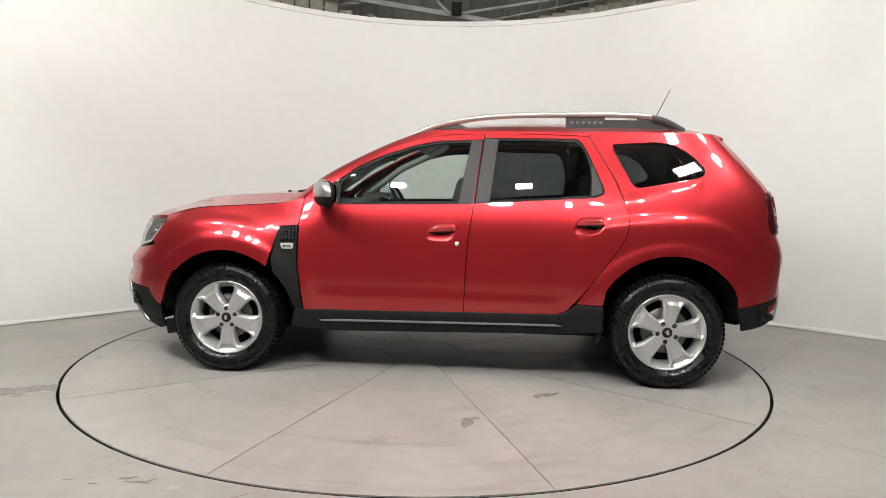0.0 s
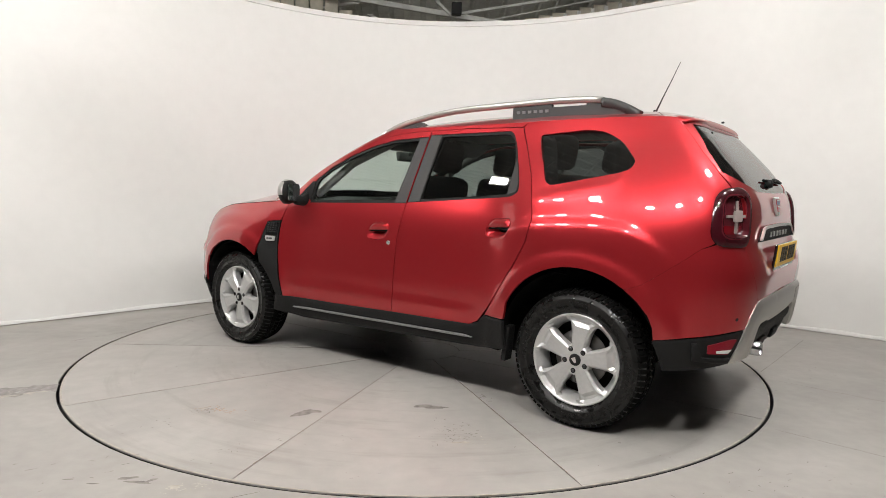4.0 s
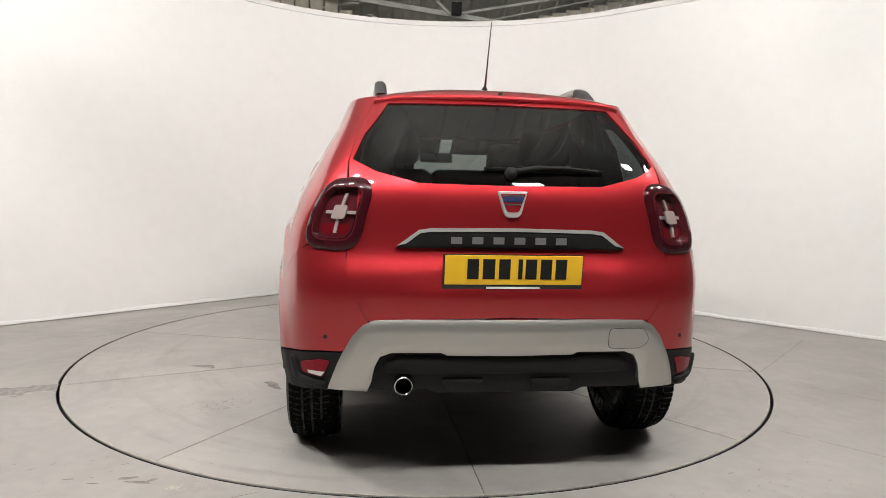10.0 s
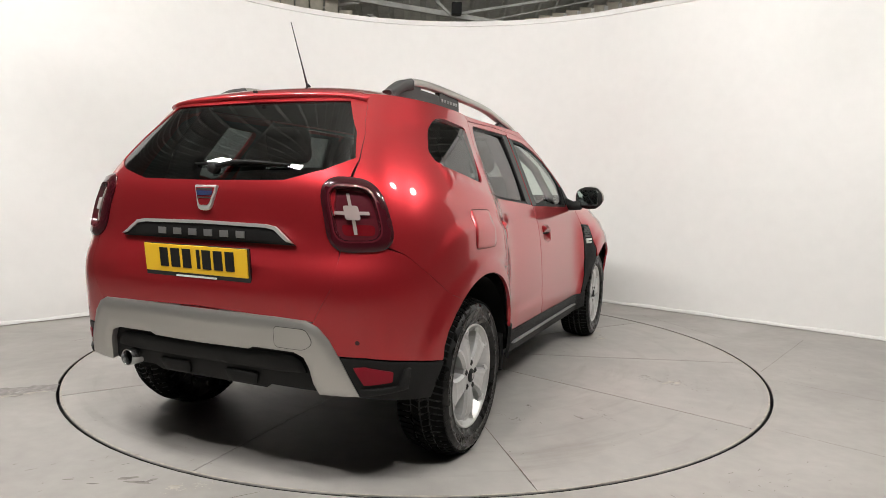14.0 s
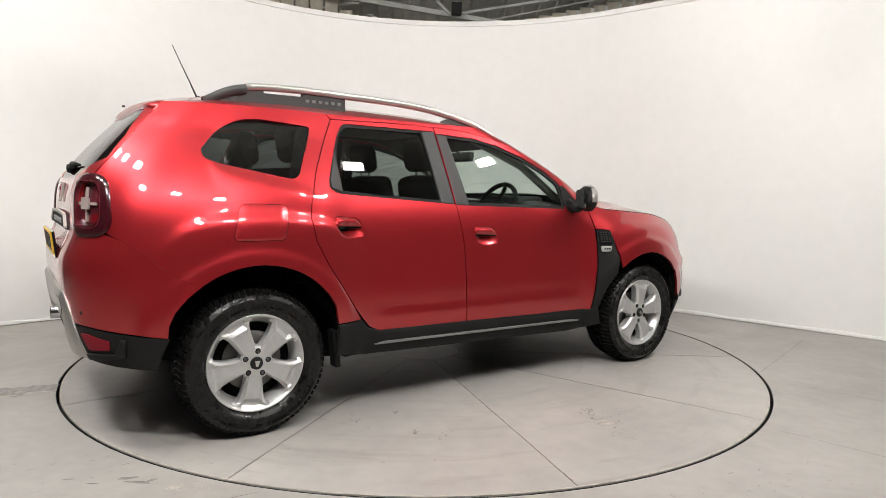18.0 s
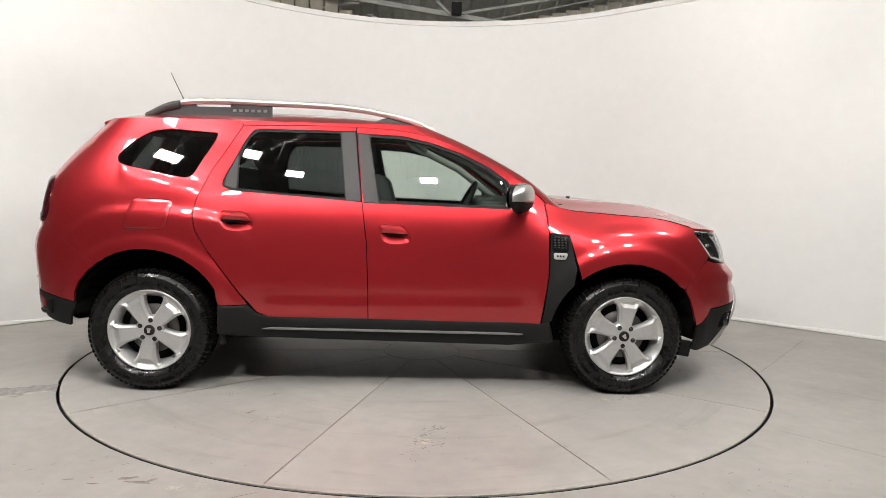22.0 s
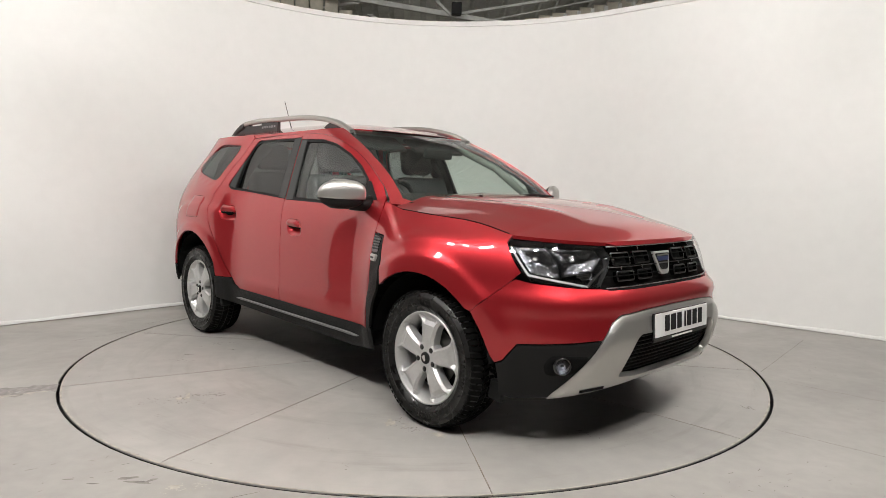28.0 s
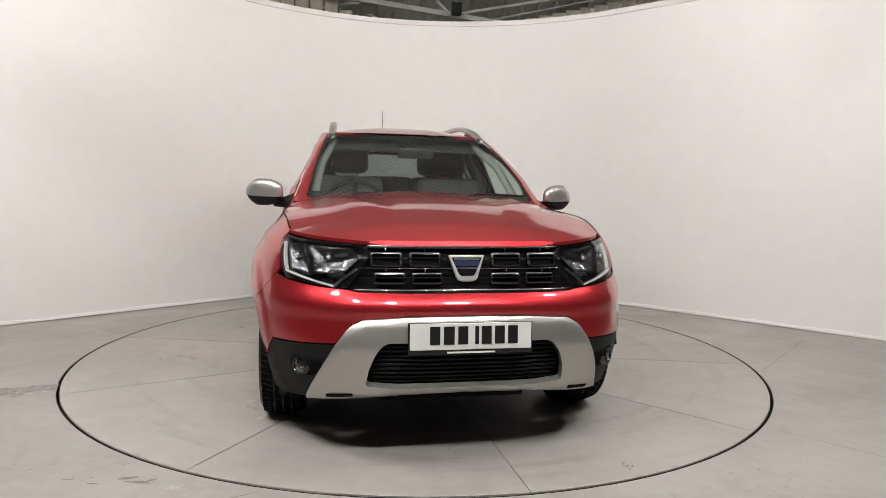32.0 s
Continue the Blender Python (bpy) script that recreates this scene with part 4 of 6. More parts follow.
rb = Y([(0.0, 0.68), (0.526, 0.668), (0.598, 0.798), (0.603, 0.87), (0.607, 0.938)]) + [(LI + 0.12, 0.952), (LI + 0.19, 0.944), (LI + 0.24, 0.928)] + R([(-1.885, 0.913), (-1.78, 0.828), (-1.66, 0.742), (-1.589, 0.715), (-1.648, 0.666), (-1.697, 0.607), (-1.720, 0.552), (-1.724, 0.50)]) + R([(-1.85, 0.52)]) + Y([(0.70, 0.55), (0.595, 0.555), (0.545, 0.625), (0.50, 0.66), (0.0, 0.67)])
rear_bumper = panel("rear_bumper", sym(rb), rear_map, M_PAINT, car, "red rear bumper skin", gap=0.0004)
corner_r = R([(-1.717, 0.495), (-1.85, 0.515)]) + Y([(0.70, 0.545), (0.60, 0.55), (0.635, 0.44), (0.655, 0.40)]) + R([(-1.90, 0.375), (-1.76, 0.36)])
both("rear_bumper_corner", corner_r, rear_map, M_BLACK, car, "black textured lower bumper corner")
silver_rl = Y([(0.0, 0.678), (0.38, 0.68), (0.50, 0.677), (0.545, 0.657), (0.585, 0.612), (0.627, 0.53), (0.657, 0.45), (0.672, 0.402), (0.525, 0.40), (0.510, 0.44), (0.499, 0.50), (0.480, 0.538), (0.44, 0.553), (0.26, 0.553), (0.235, 0.542), (0.0, 0.538)])
panel("rear_skid_plate", sym(silver_rl), rear_map, M_SILVER, car, "satin silver rear skid plate", lift=0.018, hem=0.03, roll=0.022)
low_r = Y([(0.0, 0.556), (0.445, 0.556), (0.49, 0.535), (0.505, 0.50), (0.515, 0.44), (0.53, 0.395), (0.46, 0.392), (0.30, 0.392), (0.27, 0.372), (0.0, 0.372)])
rear_valance = panel("rear_valance", sym(low_r), rear_map, M_BLACK, car, "black lower valance", lift=-0.02)
panel("valance_ledge", sym(Y([(0.0, 0.530), (0.425, 0.536), (0.462, 0.515), (0.478, 0.470), (0.35, 0.462), (0.0, 0.460)])), rear_map, M_BLACK, rear_valance, "black upper ledge", lift=-0.004, hem=0.02, roll=0.012)
for pts in ([(0.088, 0.440), (0.100, 0.385), (0.235, 0.385), (0.250, 0.440)], [(-0.250, 0.440), (-0.235, 0.385), (-0.100, 0.385), (-0.088, 0.440)]):
    panel("valance_block", rounded(Y(pts), 0.012), rear_map, M_BLACK, rear_valance, "raised black block", lift=-0.004, hem=0.02, roll=0.008)

# sills and cladding
sill = [(0.93, 0.30), (0.9, 0.415), (0.855, 0.403), (0.4, 0.405), (-0.125, 0.415), (-0.69, 0.420), (-0.755, 0.44), (-0.797, 0.484), (-0.95, 0.484), (-0.955, 0.33), (-0.76, 0.30), (0.68, 0.268), (0.80, 0.28)]
both("sill", sill, side_map, M_BLACK, car, "black plastic sill cladding", lift=0.010, h=0.03, roll=0.006)
clad = [p for p in arc(AXLE - 0.01, HUB, ARCH, 136, 168, 8)][::-1] + [(1.035, 0.71), (1.003, 0.905), (0.896, 0.915), (0.893, 0.67), (0.857, 0.40), (0.9, 0.415)]
cl = both("wing_cladding", clad, side_map, M_BLACK, car, "black wing trim", lift=0.002)

# dark inner shell behind the panels, with wheel wells
def inner(z0=0.30, z1=1.06, inset=0.03, n=120):
    verts, faces = [], []
    zs = np.linspace(z0, z1, 14)
    half = np.concatenate([np.linspace(0, F_LEN + 1.2, 60)])
    rows = []
    for z in zs:
        zz = np.full(60, z)
        a = front_map(half, zz)
        b = rear_map(np.linspace(R_LEN + 1.2, 0, 60), zz)
        p = np.concatenate([a, b])
        well = (np.hypot(p[:, 0] - AXLE, z - HUB) < ARCH + 0.01) | (np.hypot(p[:, 0] + AXLE, z - HUB - 0.02) < ARCH + 0.01)
        p[:, 0] *= 0.982
        p[:, 2] = np.minimum(p[:, 2], np.interp(p[:, 0], (0.75, 0.95, 1.3, 1.76, 2.0), (1.06, 0.99, 0.95, 0.88, 0.85)))
        p[:, 1] = np.where(well, np.minimum(p[:, 1], 0.56), p[:, 1] * 0.955)
        p[:, 2] = np.maximum(p[:, 2], np.interp(p[:, 0], (-2.2, -1.8, -1.6), (0.43, 0.41, 0.30)))
        rows.append(np.concatenate([p, p[::-1] * np.array((1, -1, 1))]))
    k = len(rows[0])
    for r in rows:
        verts += [tuple(q) for q in r]
    for i in range(len(zs) - 1):
        for j in range(k - 1):
            faces.append((i * k + j, i * k + j + 1, (i + 1) * k + j + 1, (i + 1) * k + j))
    h = k // 2
    for j in range(h - 1):
        faces.append((j, j + 1, k - 2 - j, k - 1 - j)[::-1])
    return verts, faces


v, f = inner()
put("inner_shell", mesh_of("inner_shell", v, f, False), M_DARK, car, "dark underbody and inner body")
for cx, up_z in ((AXLE, HUB), (-AXLE, HUB + 0.02)):
    for sg in (1, -1):
        verts, faces = [], []
        for i in range(33):
            a = radians(8 + 164 * i / 32)
            for r, y in ((ARCH + 0.005, 0.50), (ARCH + 0.005, 0.80), (ARCH - 0.004, 0.865)):
                verts.append((cx + r * math.cos(a), sg * y, up_z + r * math.sin(a)))
        for i in range(32):
            for j in range(2):
                q = (3 * i + j, 3 * i + j + 1, 3 * i + 4 + j, 3 * i + 3 + j)
                faces.append(q if sg > 0 else q[::-1])
        put("wheel_arch_liner", mesh_of("wheel_arch_liner", verts, faces), M_DARK, car, "black wheel arch liner")


# ---- wheels ----
TYRE_R, RIM_R = 0.343, 0.222


def make_wheel():
    """A wheel on the y axis, its face towards +y; the hub's face lies at y = 0."""
    w = new("wheel")
    prof = [(0.215, -0.20), (0.26, -0.205), (0.30, -0.20), (0.328, -0.18), (0.339, -0.155), (TYRE_R, -0.09), (0.339, -0.025), (0.328, -0.002), (0.314, 0.011), (0.305, 0.0165), (0.302, 0.0195), (0.298, 0.0195), (0.295, 0.0172), (0.272, 0.017), (0.262, 0.0165), (0.259, 0.0185), (0.255, 0.0165), (0.245, 0.009), (0.228, -0.004), (0.222, -0.02)]
    v, f = lathe(prof, 96)
    tyre = put("tyre", mesh_of("tyre", v, f), M_TYRE, w, "black tyre with a blocky tread")
    # tread and shoulder blocks
    verts, faces = [], []
    for i in range(72):
        a = 2 * math.pi * i / 72
        for y0, y1, sh, lean in ((-0.20, -0.135, 0.0, 0.3), (-0.125, -0.095, 0.5, -0.4), (-0.085, -0.055, 0.2, 0.4), (-0.045, 0.006, 0.6, -0.3)):
            b = len(verts)
            for da, y in ((-0.36, y0), (0.36, y0), (0.36, y1), (-0.36, y1)):
                ang = a + (da + sh + lean * (y - y0) / (y1 - y0)) * 2 * math.pi / 72
                edge = 0.010 if y in (-0.20, 0.006) else 0.0
                for r in (TYRE_R - 0.022 - edge, TYRE_R + 0.003 - edge * 1.6):
                    verts.append((r * math.cos(ang), y, r * math.sin(ang)))
            q = [b + i for i in range(8)]
            faces += [(q[1], q[3], q[5], q[7]), (q[0], q[1], q[7], q[6]), (q[2], q[4], q[5], q[3]), (q[0], q[2], q[3], q[1]), (q[4], q[6], q[7], q[5])]
    tagged(put("tread", mesh_of("tread", verts, faces, False), M_TREAD, w, "blocky tread"), kind="stuff")
    # raised marks on the sidewall, too small to read
    verts, faces = [], []
    for start, count in ((20, 7), (110, 5), (200, 7), (290, 5)):
        for i in range(count):
            a0 = radians(start + i * 4.2)
            b = len(verts)
            for da, r in ((0, 0.270), (0.045, 0.270), (0.045, 0.288), (0, 0.288)):
                for y in (0.015, 0.0188):
                    verts.append((r * math.cos(a0 + da), y, r * math.sin(a0 + da)))
            q = [b + j for j in range(8)]
            faces += [(q[1], q[3], q[5], q[7])[::-1], (q[0], q[2], q[3], q[1])[::-1], (q[2], q[4], q[5], q[3])[::-1], (q[4], q[6], q[7], q[5])[::-1], (q[6], q[0], q[1], q[7])[::-1]]
    tagged(put("sidewall_lettering", mesh_of("sidewall_lettering", verts, faces, False), M_TYRE, tyre, "raised marks on the sidewall"), kind="stuff")
    prof = [(RIM_R - 0.002, -0.19), (0.19, -0.17), (0.185, -0.06), (0.20, -0.03), (0.212, -0.012), (0.219, 0.0), (0.226, 0.003), (0.229, -0.006)]
    v, f = lathe(prof, 80)
    put("rim", mesh_of("rim", v, f), M_ALLOY, w, "silver alloy rim")
    v, f = lathe([(0.0, -0.10), (0.19, -0.10), (0.19, -0.17)], 48)
    put("backing", mesh_of("backing", v, f), M_DARK, w)
    v, f = lathe([(0.06, -0.075), (0.135, -0.07), (0.14, -0.078)], 48)
    put("brake_disc", mesh_of("brake_disc", v, f), M_DISCBRAKE, w, "grey brake disc")
    v, f = lathe([(0.0, -0.006), (0.070, -0.006), (0.078, -0.012), (0.08, -0.06)], 40)
    put("hub_face", mesh_of("hub_face", v, f, False), M_ALLOY, w, "silver hub face")
    for i in range(5):
        a = radians(54 + 72 * i)
        # a broad flat spoke with a shallow ridge, spreading to the rim; its end dips in a pocket
        rows = ((0.045, 0.033, -0.005), (0.075, 0.038, -0.002), (0.105, 0.043, 0.001), (0.140, 0.049, 0.001), (0.165, 0.057, -0.001), (0.185, 0.069, -0.003), (0.200, 0.082, -0.004), (0.217, 0.094, -0.002))
        verts, faces = [], []
        for r, half, y in rows:
            pocket = 0.012 if 0.18 < r < 0.21 else 0.002
            for u, dy in ((-1.0, -0.055), (-1.0, -0.013), (-0.76, -0.0005), (-0.50, 0.0 - pocket), (0.0, 0.0015 - pocket), (0.50, 0.0 - pocket), (0.76, -0.0005), (1.0, -0.013), (1.0, -0.055)):
                t = u * half
                bow = math.sqrt(max(0.0, r * r - t * t)) if r > 0.19 else r
                verts.append((bow * math.cos(a) - t * math.sin(a), y + dy, bow * math.sin(a) + t * math.cos(a)))
        for q in range(len(rows) - 1):
            for j in range(8):
                faces.append((q * 9 + j, q * 9 + j + 1, (q + 1) * 9 + j + 1, (q + 1) * 9 + j)[::-1])
        put("spoke", mesh_of("spoke", verts, faces, False), M_ALLOY, w)
        b = radians(90 + 72 * i)
        v, f = lathe([(0.0, 0.0), (0.007, 0.0), (0.009, -0.003), (0.009, -0.02)], 10)
        put("wheel_bolt", mesh_of("wheel_bolt", v, f), M_INKCHROME, w, place=pose(0.056 * math.cos(b), -0.001, 0.056 * math.sin(b)))
        v, f = lathe([(0.0, -0.001), (0.013, -0.001), (0.0145, -0.006)], 12)
        put("bolt_seat", mesh_of("bolt_seat", v, f), M_INK, w, place=pose(0.056 * math.cos(b), -0.0035, 0.056 * math.sin(b)))
    v, f = lathe([(0.0, 0.004), (0.024, 0.003), (0.029, 0.0), (0.031, -0.01), (0.05, -0.012)], 24)
    put("hub_cap", mesh_of("hub_cap", v, f), M_INK, w, "black hub cap")
    bm = prism([(-0.012, 0.013), (0.012, 0.013), (0.006, -0.014), (-0.006, -0.014)], 0.002, pose(0, 0.004, 0, 90, 0, 180))
    part("hub_emblem", bm, M_CHROME, w, "small chrome emblem")
    return w


wheel = make_wheel()
wheel.parent = car
hub_y = {(1, 1): 0.864, (1, -1): 0.864, (-1, 1): 0.848, (-1, -1): 0.848}
for fx_, sg in ((1, 1), (1, -1), (-1, 1), (-1, -1)):
    m = pose(fx_ * AXLE, sg * hub_y[(fx_, sg)], 0.336, 0, {(1, 1): 2, (1, -1): 30, (-1, 1): 27, (-1, -1): -7}[(fx_, sg)], 0 if sg > 0 else 180)
    if (fx_, sg) == (1, 1):
        wheel.matrix_basis = m
    else:
        c = copy_thing(wheel, m)
        c.parent = car


# ---- smaller parts of the car ----
def at_front(y, z, lift=0.0):
    p = front_map(np.array([fy(y, z) if y else 0.0]), np.array([z]))[0]
    return Vector(p) + Vector((lift, 0, 0))


def at_rear(y, z, lift=0.0):
    p = rear_map(np.array([ry(y, z) if y else 0.0]), np.array([z]))[0]
    return Vector(p) - Vector((lift, 0, 0))


def at_side(x, z, sg=1, lift=0.0):
    p = side_map(np.array([x]), np.array([z]))[0]
    return Vector((p[0], sg * (p[1] + lift), p[2]))


def circle(cx, cz, rx, rz, n=20):
    return [(cx + rx * math.cos(2 * math.pi * i / n), cz + rz * math.sin(2 * math.pi * i / n)) for i in range(n)]


def plate(name, centre, turn, material, label):
    """A number plate, its characters left as plain bars."""
    w = new(name)
    w.parent, w.matrix_basis = car, Matrix.Translation(centre) @ turn
    tagged(w, label)
    boxed("plate_holder", (0.012, 0.522, 0.130), pose(-0.006, 0, -0.009), M_GLOSS, w, "black plate holder", 0.003)
    boxed("plate_face", (0.006, 0.508, 0.108), pose(0.003, 0, 0.0), material, w, "", 0.002)
    y = -0.178
    for i, wd in enumerate((0.052, 0.056, 0.052, 0.02, 0.052, 0.052, 0.052)):
        y += 0.018 if i == 3 else 0.0
        boxed("character_bar", (0.003, wd * 0.80, 0.074), pose(0.0065, y + wd / 2, 0.004), M_INK, w, "", 0.0)
        y += wd + 0.004
    boxed("dealer_line", (0.003, 0.20, 0.007), pose(0.003, 0.0, -0.066), M_WHITE, w, "small white line of writing", 0.0)
    return w


# tail
lamp_in = rounded([(LI + 0.030, 1.157), (LI + 0.206, 1.150), (LI + 0.206, 0.954), (LI + 0.030, 0.950)], 0.058, 6)
lamp_core = rounded([(LI + 0.038, 1.148), (LI + 0.198, 1.141), (LI + 0.198, 0.963), (LI + 0.038, 0.959)], 0.052, 6)
both("lamp_ring", lamp_in, rear_map, M_CORE, tl, "red inner lens", lift=0.015, hem=0.004, h=0.02, holes=[lamp_core])
both("lamp_core", lamp_core, rear_map, M_CORE, tl, "red lens", lift=-0.012, hem=-0.028, h=0.02)
core_low = rounded([(LI + 0.055, 1.02), (LI + 0.185, 1.02), (LI + 0.18, 0.98), (LI + 0.06, 0.978)], 0.02)
both("brake_lens", core_low, rear_map, M_REDLENS, tl, "bright red lens", lift=-0.010, hem=0.003, h=0.02)
CX = LI + 0.108
for nm, a, b, c_, d in (("cross_upright", -0.006, 0.006, 0.984, 1.128), ("cross_bar", -0.066, 0.064, 1.053, 1.065), ("cross_centre", -0.027, 0.027, 1.034, 1.084)):
    q = [(CX + a, c_), (CX + b, c_), (CX + b, d), (CX + a, d)]
    both(nm, rounded(q, 0.010 if nm == "cross_centre" else 0.001), rear_map, M_CROSS, tl, "pale lamp cross", lift=0.006 if nm == "cross_centre" else -0.001, hem=0.008, gap=0.0, h=0.02)
garnish = [(0.43, 0.935), (0.40, 0.955), (0.345, 0.995), (0.30, 1.0), (0.0, 1.003)]
gh = Y(garnish) + Y([(-a, b) for a, b in garnish[:-1]][::-1])
panel("tailgate_garnish", gh, rear_map, M_BLACK, tailgate, "black garnish with a chrome upper strip and raised lettering", lift=0.016, hem=0.025, roll=0.004)
strip_up = [(0.425, 0.942), (0.40, 0.96), (0.345, 1.001), (0.30, 1.008), (0.0, 1.012)]
strip_lo = [(0.0, 0.999), (0.30, 0.995), (0.34, 0.989), (0.395, 0.95)]
sp = Y(strip_up) + Y([(-a, b) for a, b in strip_up[:-1]][::-1]) + Y([(-a, b) for a, b in strip_lo[::-1]]) + Y(strip_lo[1:])
panel("chrome_strip", sp, rear_map, M_BRIGHT, tailgate, "chrome strip", lift=0.021, hem=0.012, gap=0.0)
for i in range(6):
    y0 = 0.232 - i * 0.0785
    q = Y([(y0 - 0.004, 0.955), (y0 - 0.044, 0.955), (y0 - 0.044, 0.977), (y0 - 0.004, 0.977)])
    panel("letter_block", q, rear_map, M_DIM, tailgate, "grey raised lettering block", lift=0.0185, hem=0.004, gap=0.0, h=0.02)
plate("rear_number_plate", at_rear(0, 0.863, 0.030), pose(0, 0, 0, 0, 6, 180), M_YELLOW, "yellow rear number plate on the tailgate")


def emblem(name, m, w, h, parent, ground):
    """A shield outline: wide head, narrow round foot, on the plane x = 0 facing +x."""
    out = rounded([(-w / 2, h / 2), (w / 2, h / 2), (w * 0.26, -h / 2), (-w * 0.26, -h / 2)], [0.006, 0.006, 0.022, 0.022])
    inn = rounded([(-w * 0.42, h * 0.40), (w * 0.42, h * 0.40), (w * 0.20, -h * 0.30), (-w * 0.20, -h * 0.30)], [0.003, 0.003, 0.012, 0.012])
    e = part(name, prism(out, 0.012, m, 0.003), M_BRIGHT, parent, "chrome shield emblem")
    part("emblem_inlay", prism(inn, 0.003, m @ pose(0, 0, 0.0115)), ground, e, "coloured ground inside the chrome outline")
    part("emblem_band", prism([(-w * 0.36, h * 0.27), (w * 0.36, h * 0.27), (w * 0.31, h * 0.08), (-w * 0.31, h * 0.08)], 0.003, m @ pose(0, 0, 0.0135)), M_BLUE, e, "blue band")
    for z in (0.36, 0.02):
        part("emblem_line", prism([(-w * 0.36, h * z), (w * 0.36, h * z), (w * 0.35, h * (z - 0.07)), (-w * 0.35, h * (z - 0.07))] if z > 0.1 else [(-w * 0.30, h * z), (w * 0.30, h * z), (w * 0.28, h * (z - 0.06)), (-w * 0.28, h * (z - 0.06))], 0.003, m @ pose(0, 0, 0.0138)), M_CHROME, e, "thin chrome line")
    return e


emblem("rear_emblem", Matrix.Translation(at_rear(0, 1.098, 0.0)) @ pose(0, 0, 0, 90, 0, -90) @ pose(0, 0, 0, -8, 0, 0), 0.112, 0.098, tailgate, M_PAINT)
for sg in (1, -1):
    q = [(0.66, 0.515), (0.70, 0.517), (0.775, 0.492), (0.77, 0.452), (0.69, 0.445)]
    rows = [(ry(a, b), b) for a, b in q]
    rf = panel("reflector", rounded(rows, 0.008), rear_map, M_REFLECTOR, car, "red reflector over a pale lens", lift=0.004, mirror=sg < 0, h=0.02, hem=0.02)
    low = [(ry(a, b), b) for a, b in [(0.680, 0.470), (0.745, 0.466), (0.742, 0.456), (0.694, 0.452)]]
    if sg > 0:
        panel("reversing_lens", low, rear_map, M_WHITELENS, rf, "pale lens", lift=0.006, mirror=sg < 0, h=0.02, hem=0.004, gap=0.0)
    lip = [(ry(a, b), b) for a, b in [(0.675, 0.432), (0.78, 0.437), (0.80, 0.50), (0.812, 0.50), (0.80, 0.42), (0.68, 0.405)]]
    panel("corner_lip", lip, rear_map, M_BLACK, rf, "black bumper lip", lift=0.016, mirror=sg < 0, h=0.02, hem=0.02, roll=0.006)
v, f = lathe([(0.0255, 0.06), (0.0265, 0.0), (0.0285, -0.003), (0.0305, 0.0), (0.0305, 0.16)], 24, "x")
put("exhaust_tip", mesh_of("exhaust_tip", [(q[0], q[1], q[2]) for q in v], f), M_SMOKE, car, "round chrome exhaust tip", place=pose(-2.074, 0.394, 0.430) @ Matrix.Diagonal((1.0, 1.12, 1.12, 1.0)))
v, f = tube([(-1.98, 0.402, 0.395), (-1.7, 0.40, 0.36), (-1.2, 0.30, 0.30), (0.5, 0.05, 0.28)], 0.026, 10)
put("exhaust_pipe", mesh_of("exhaust_pipe", v, f), M_DARK, car)
v, f = lathe([(0, 0.0), (0.026, 0.0), (0.026, -1.5), (0, -1.5)], 16)
put("rear_axle", mesh_of("rear_axle", [(a, b + 0.75, c) for a, b, c in v], f), M_DARK, car, place=pose(-AXLE, 0, 0.31))
for y, z in ((0.68, 0.605), (-0.68, 0.605)):
    panel("parking_sensor", [(ry(y, z) + a, z + b) for a, b in circle(0, 0, 0.008, 0.008, 10)], rear_map, M_DEEPRED, rear_bumper, "small dark parking sensor", lift=0.002, gap=0.0, hem=0.004, h=0.01)
tow = rounded(Y([(-0.37, 0.648), (-0.37, 0.572), (-0.495, 0.572), (-0.530, 0.60), (-0.505, 0.648)]), 0.02)
tow_cover = panel("tow_cover", tow, rear_map, M_SILVER, car, "silver tow cover in the skid plate", lift=0.0195, gap=0.0, hem=0.003)
panel("tow_cover_gap", shrink(tow, -0.0018), rear_map, M_GREY, tow_cover, "fine dark gap", lift=0.0192, gap=0.0, hem=0.001, holes=[tow])
# rear wiper
pv, tip = at_rear(-0.02, 1.222, 0.012), at_rear(-0.34, 1.228, 0.012)
wp = put("rear_wiper", mesh_of("rear_wiper", *tube([pv, at_rear(-0.1, 1.238, 0.026), at_rear(-0.2, 1.238, 0.022), tip], 0.007, 8, (1.6, 1.3, 1.0, 0.8))), M_BLACK, tailgate, "black rear wiper arm")
v, f = lathe([(0.0, -0.026), (0.018, -0.024), (0.023, -0.012), (0.024, 0.01)], 20, "x")
put("wiper_boss", mesh_of("wiper_boss", v, f), M_BLACK, wp, "", place=Matrix.Translation(at_rear(0.0, 1.215)))
v, f = tube([at_rear(0.10, 1.232, 0.008), at_rear(-0.10, 1.226, 0.008), at_rear(-0.36, 1.226, 0.008)], 0.006, 6)
put("wiper_blade", mesh_of("wiper_blade", v, f), M_DARK, wp)
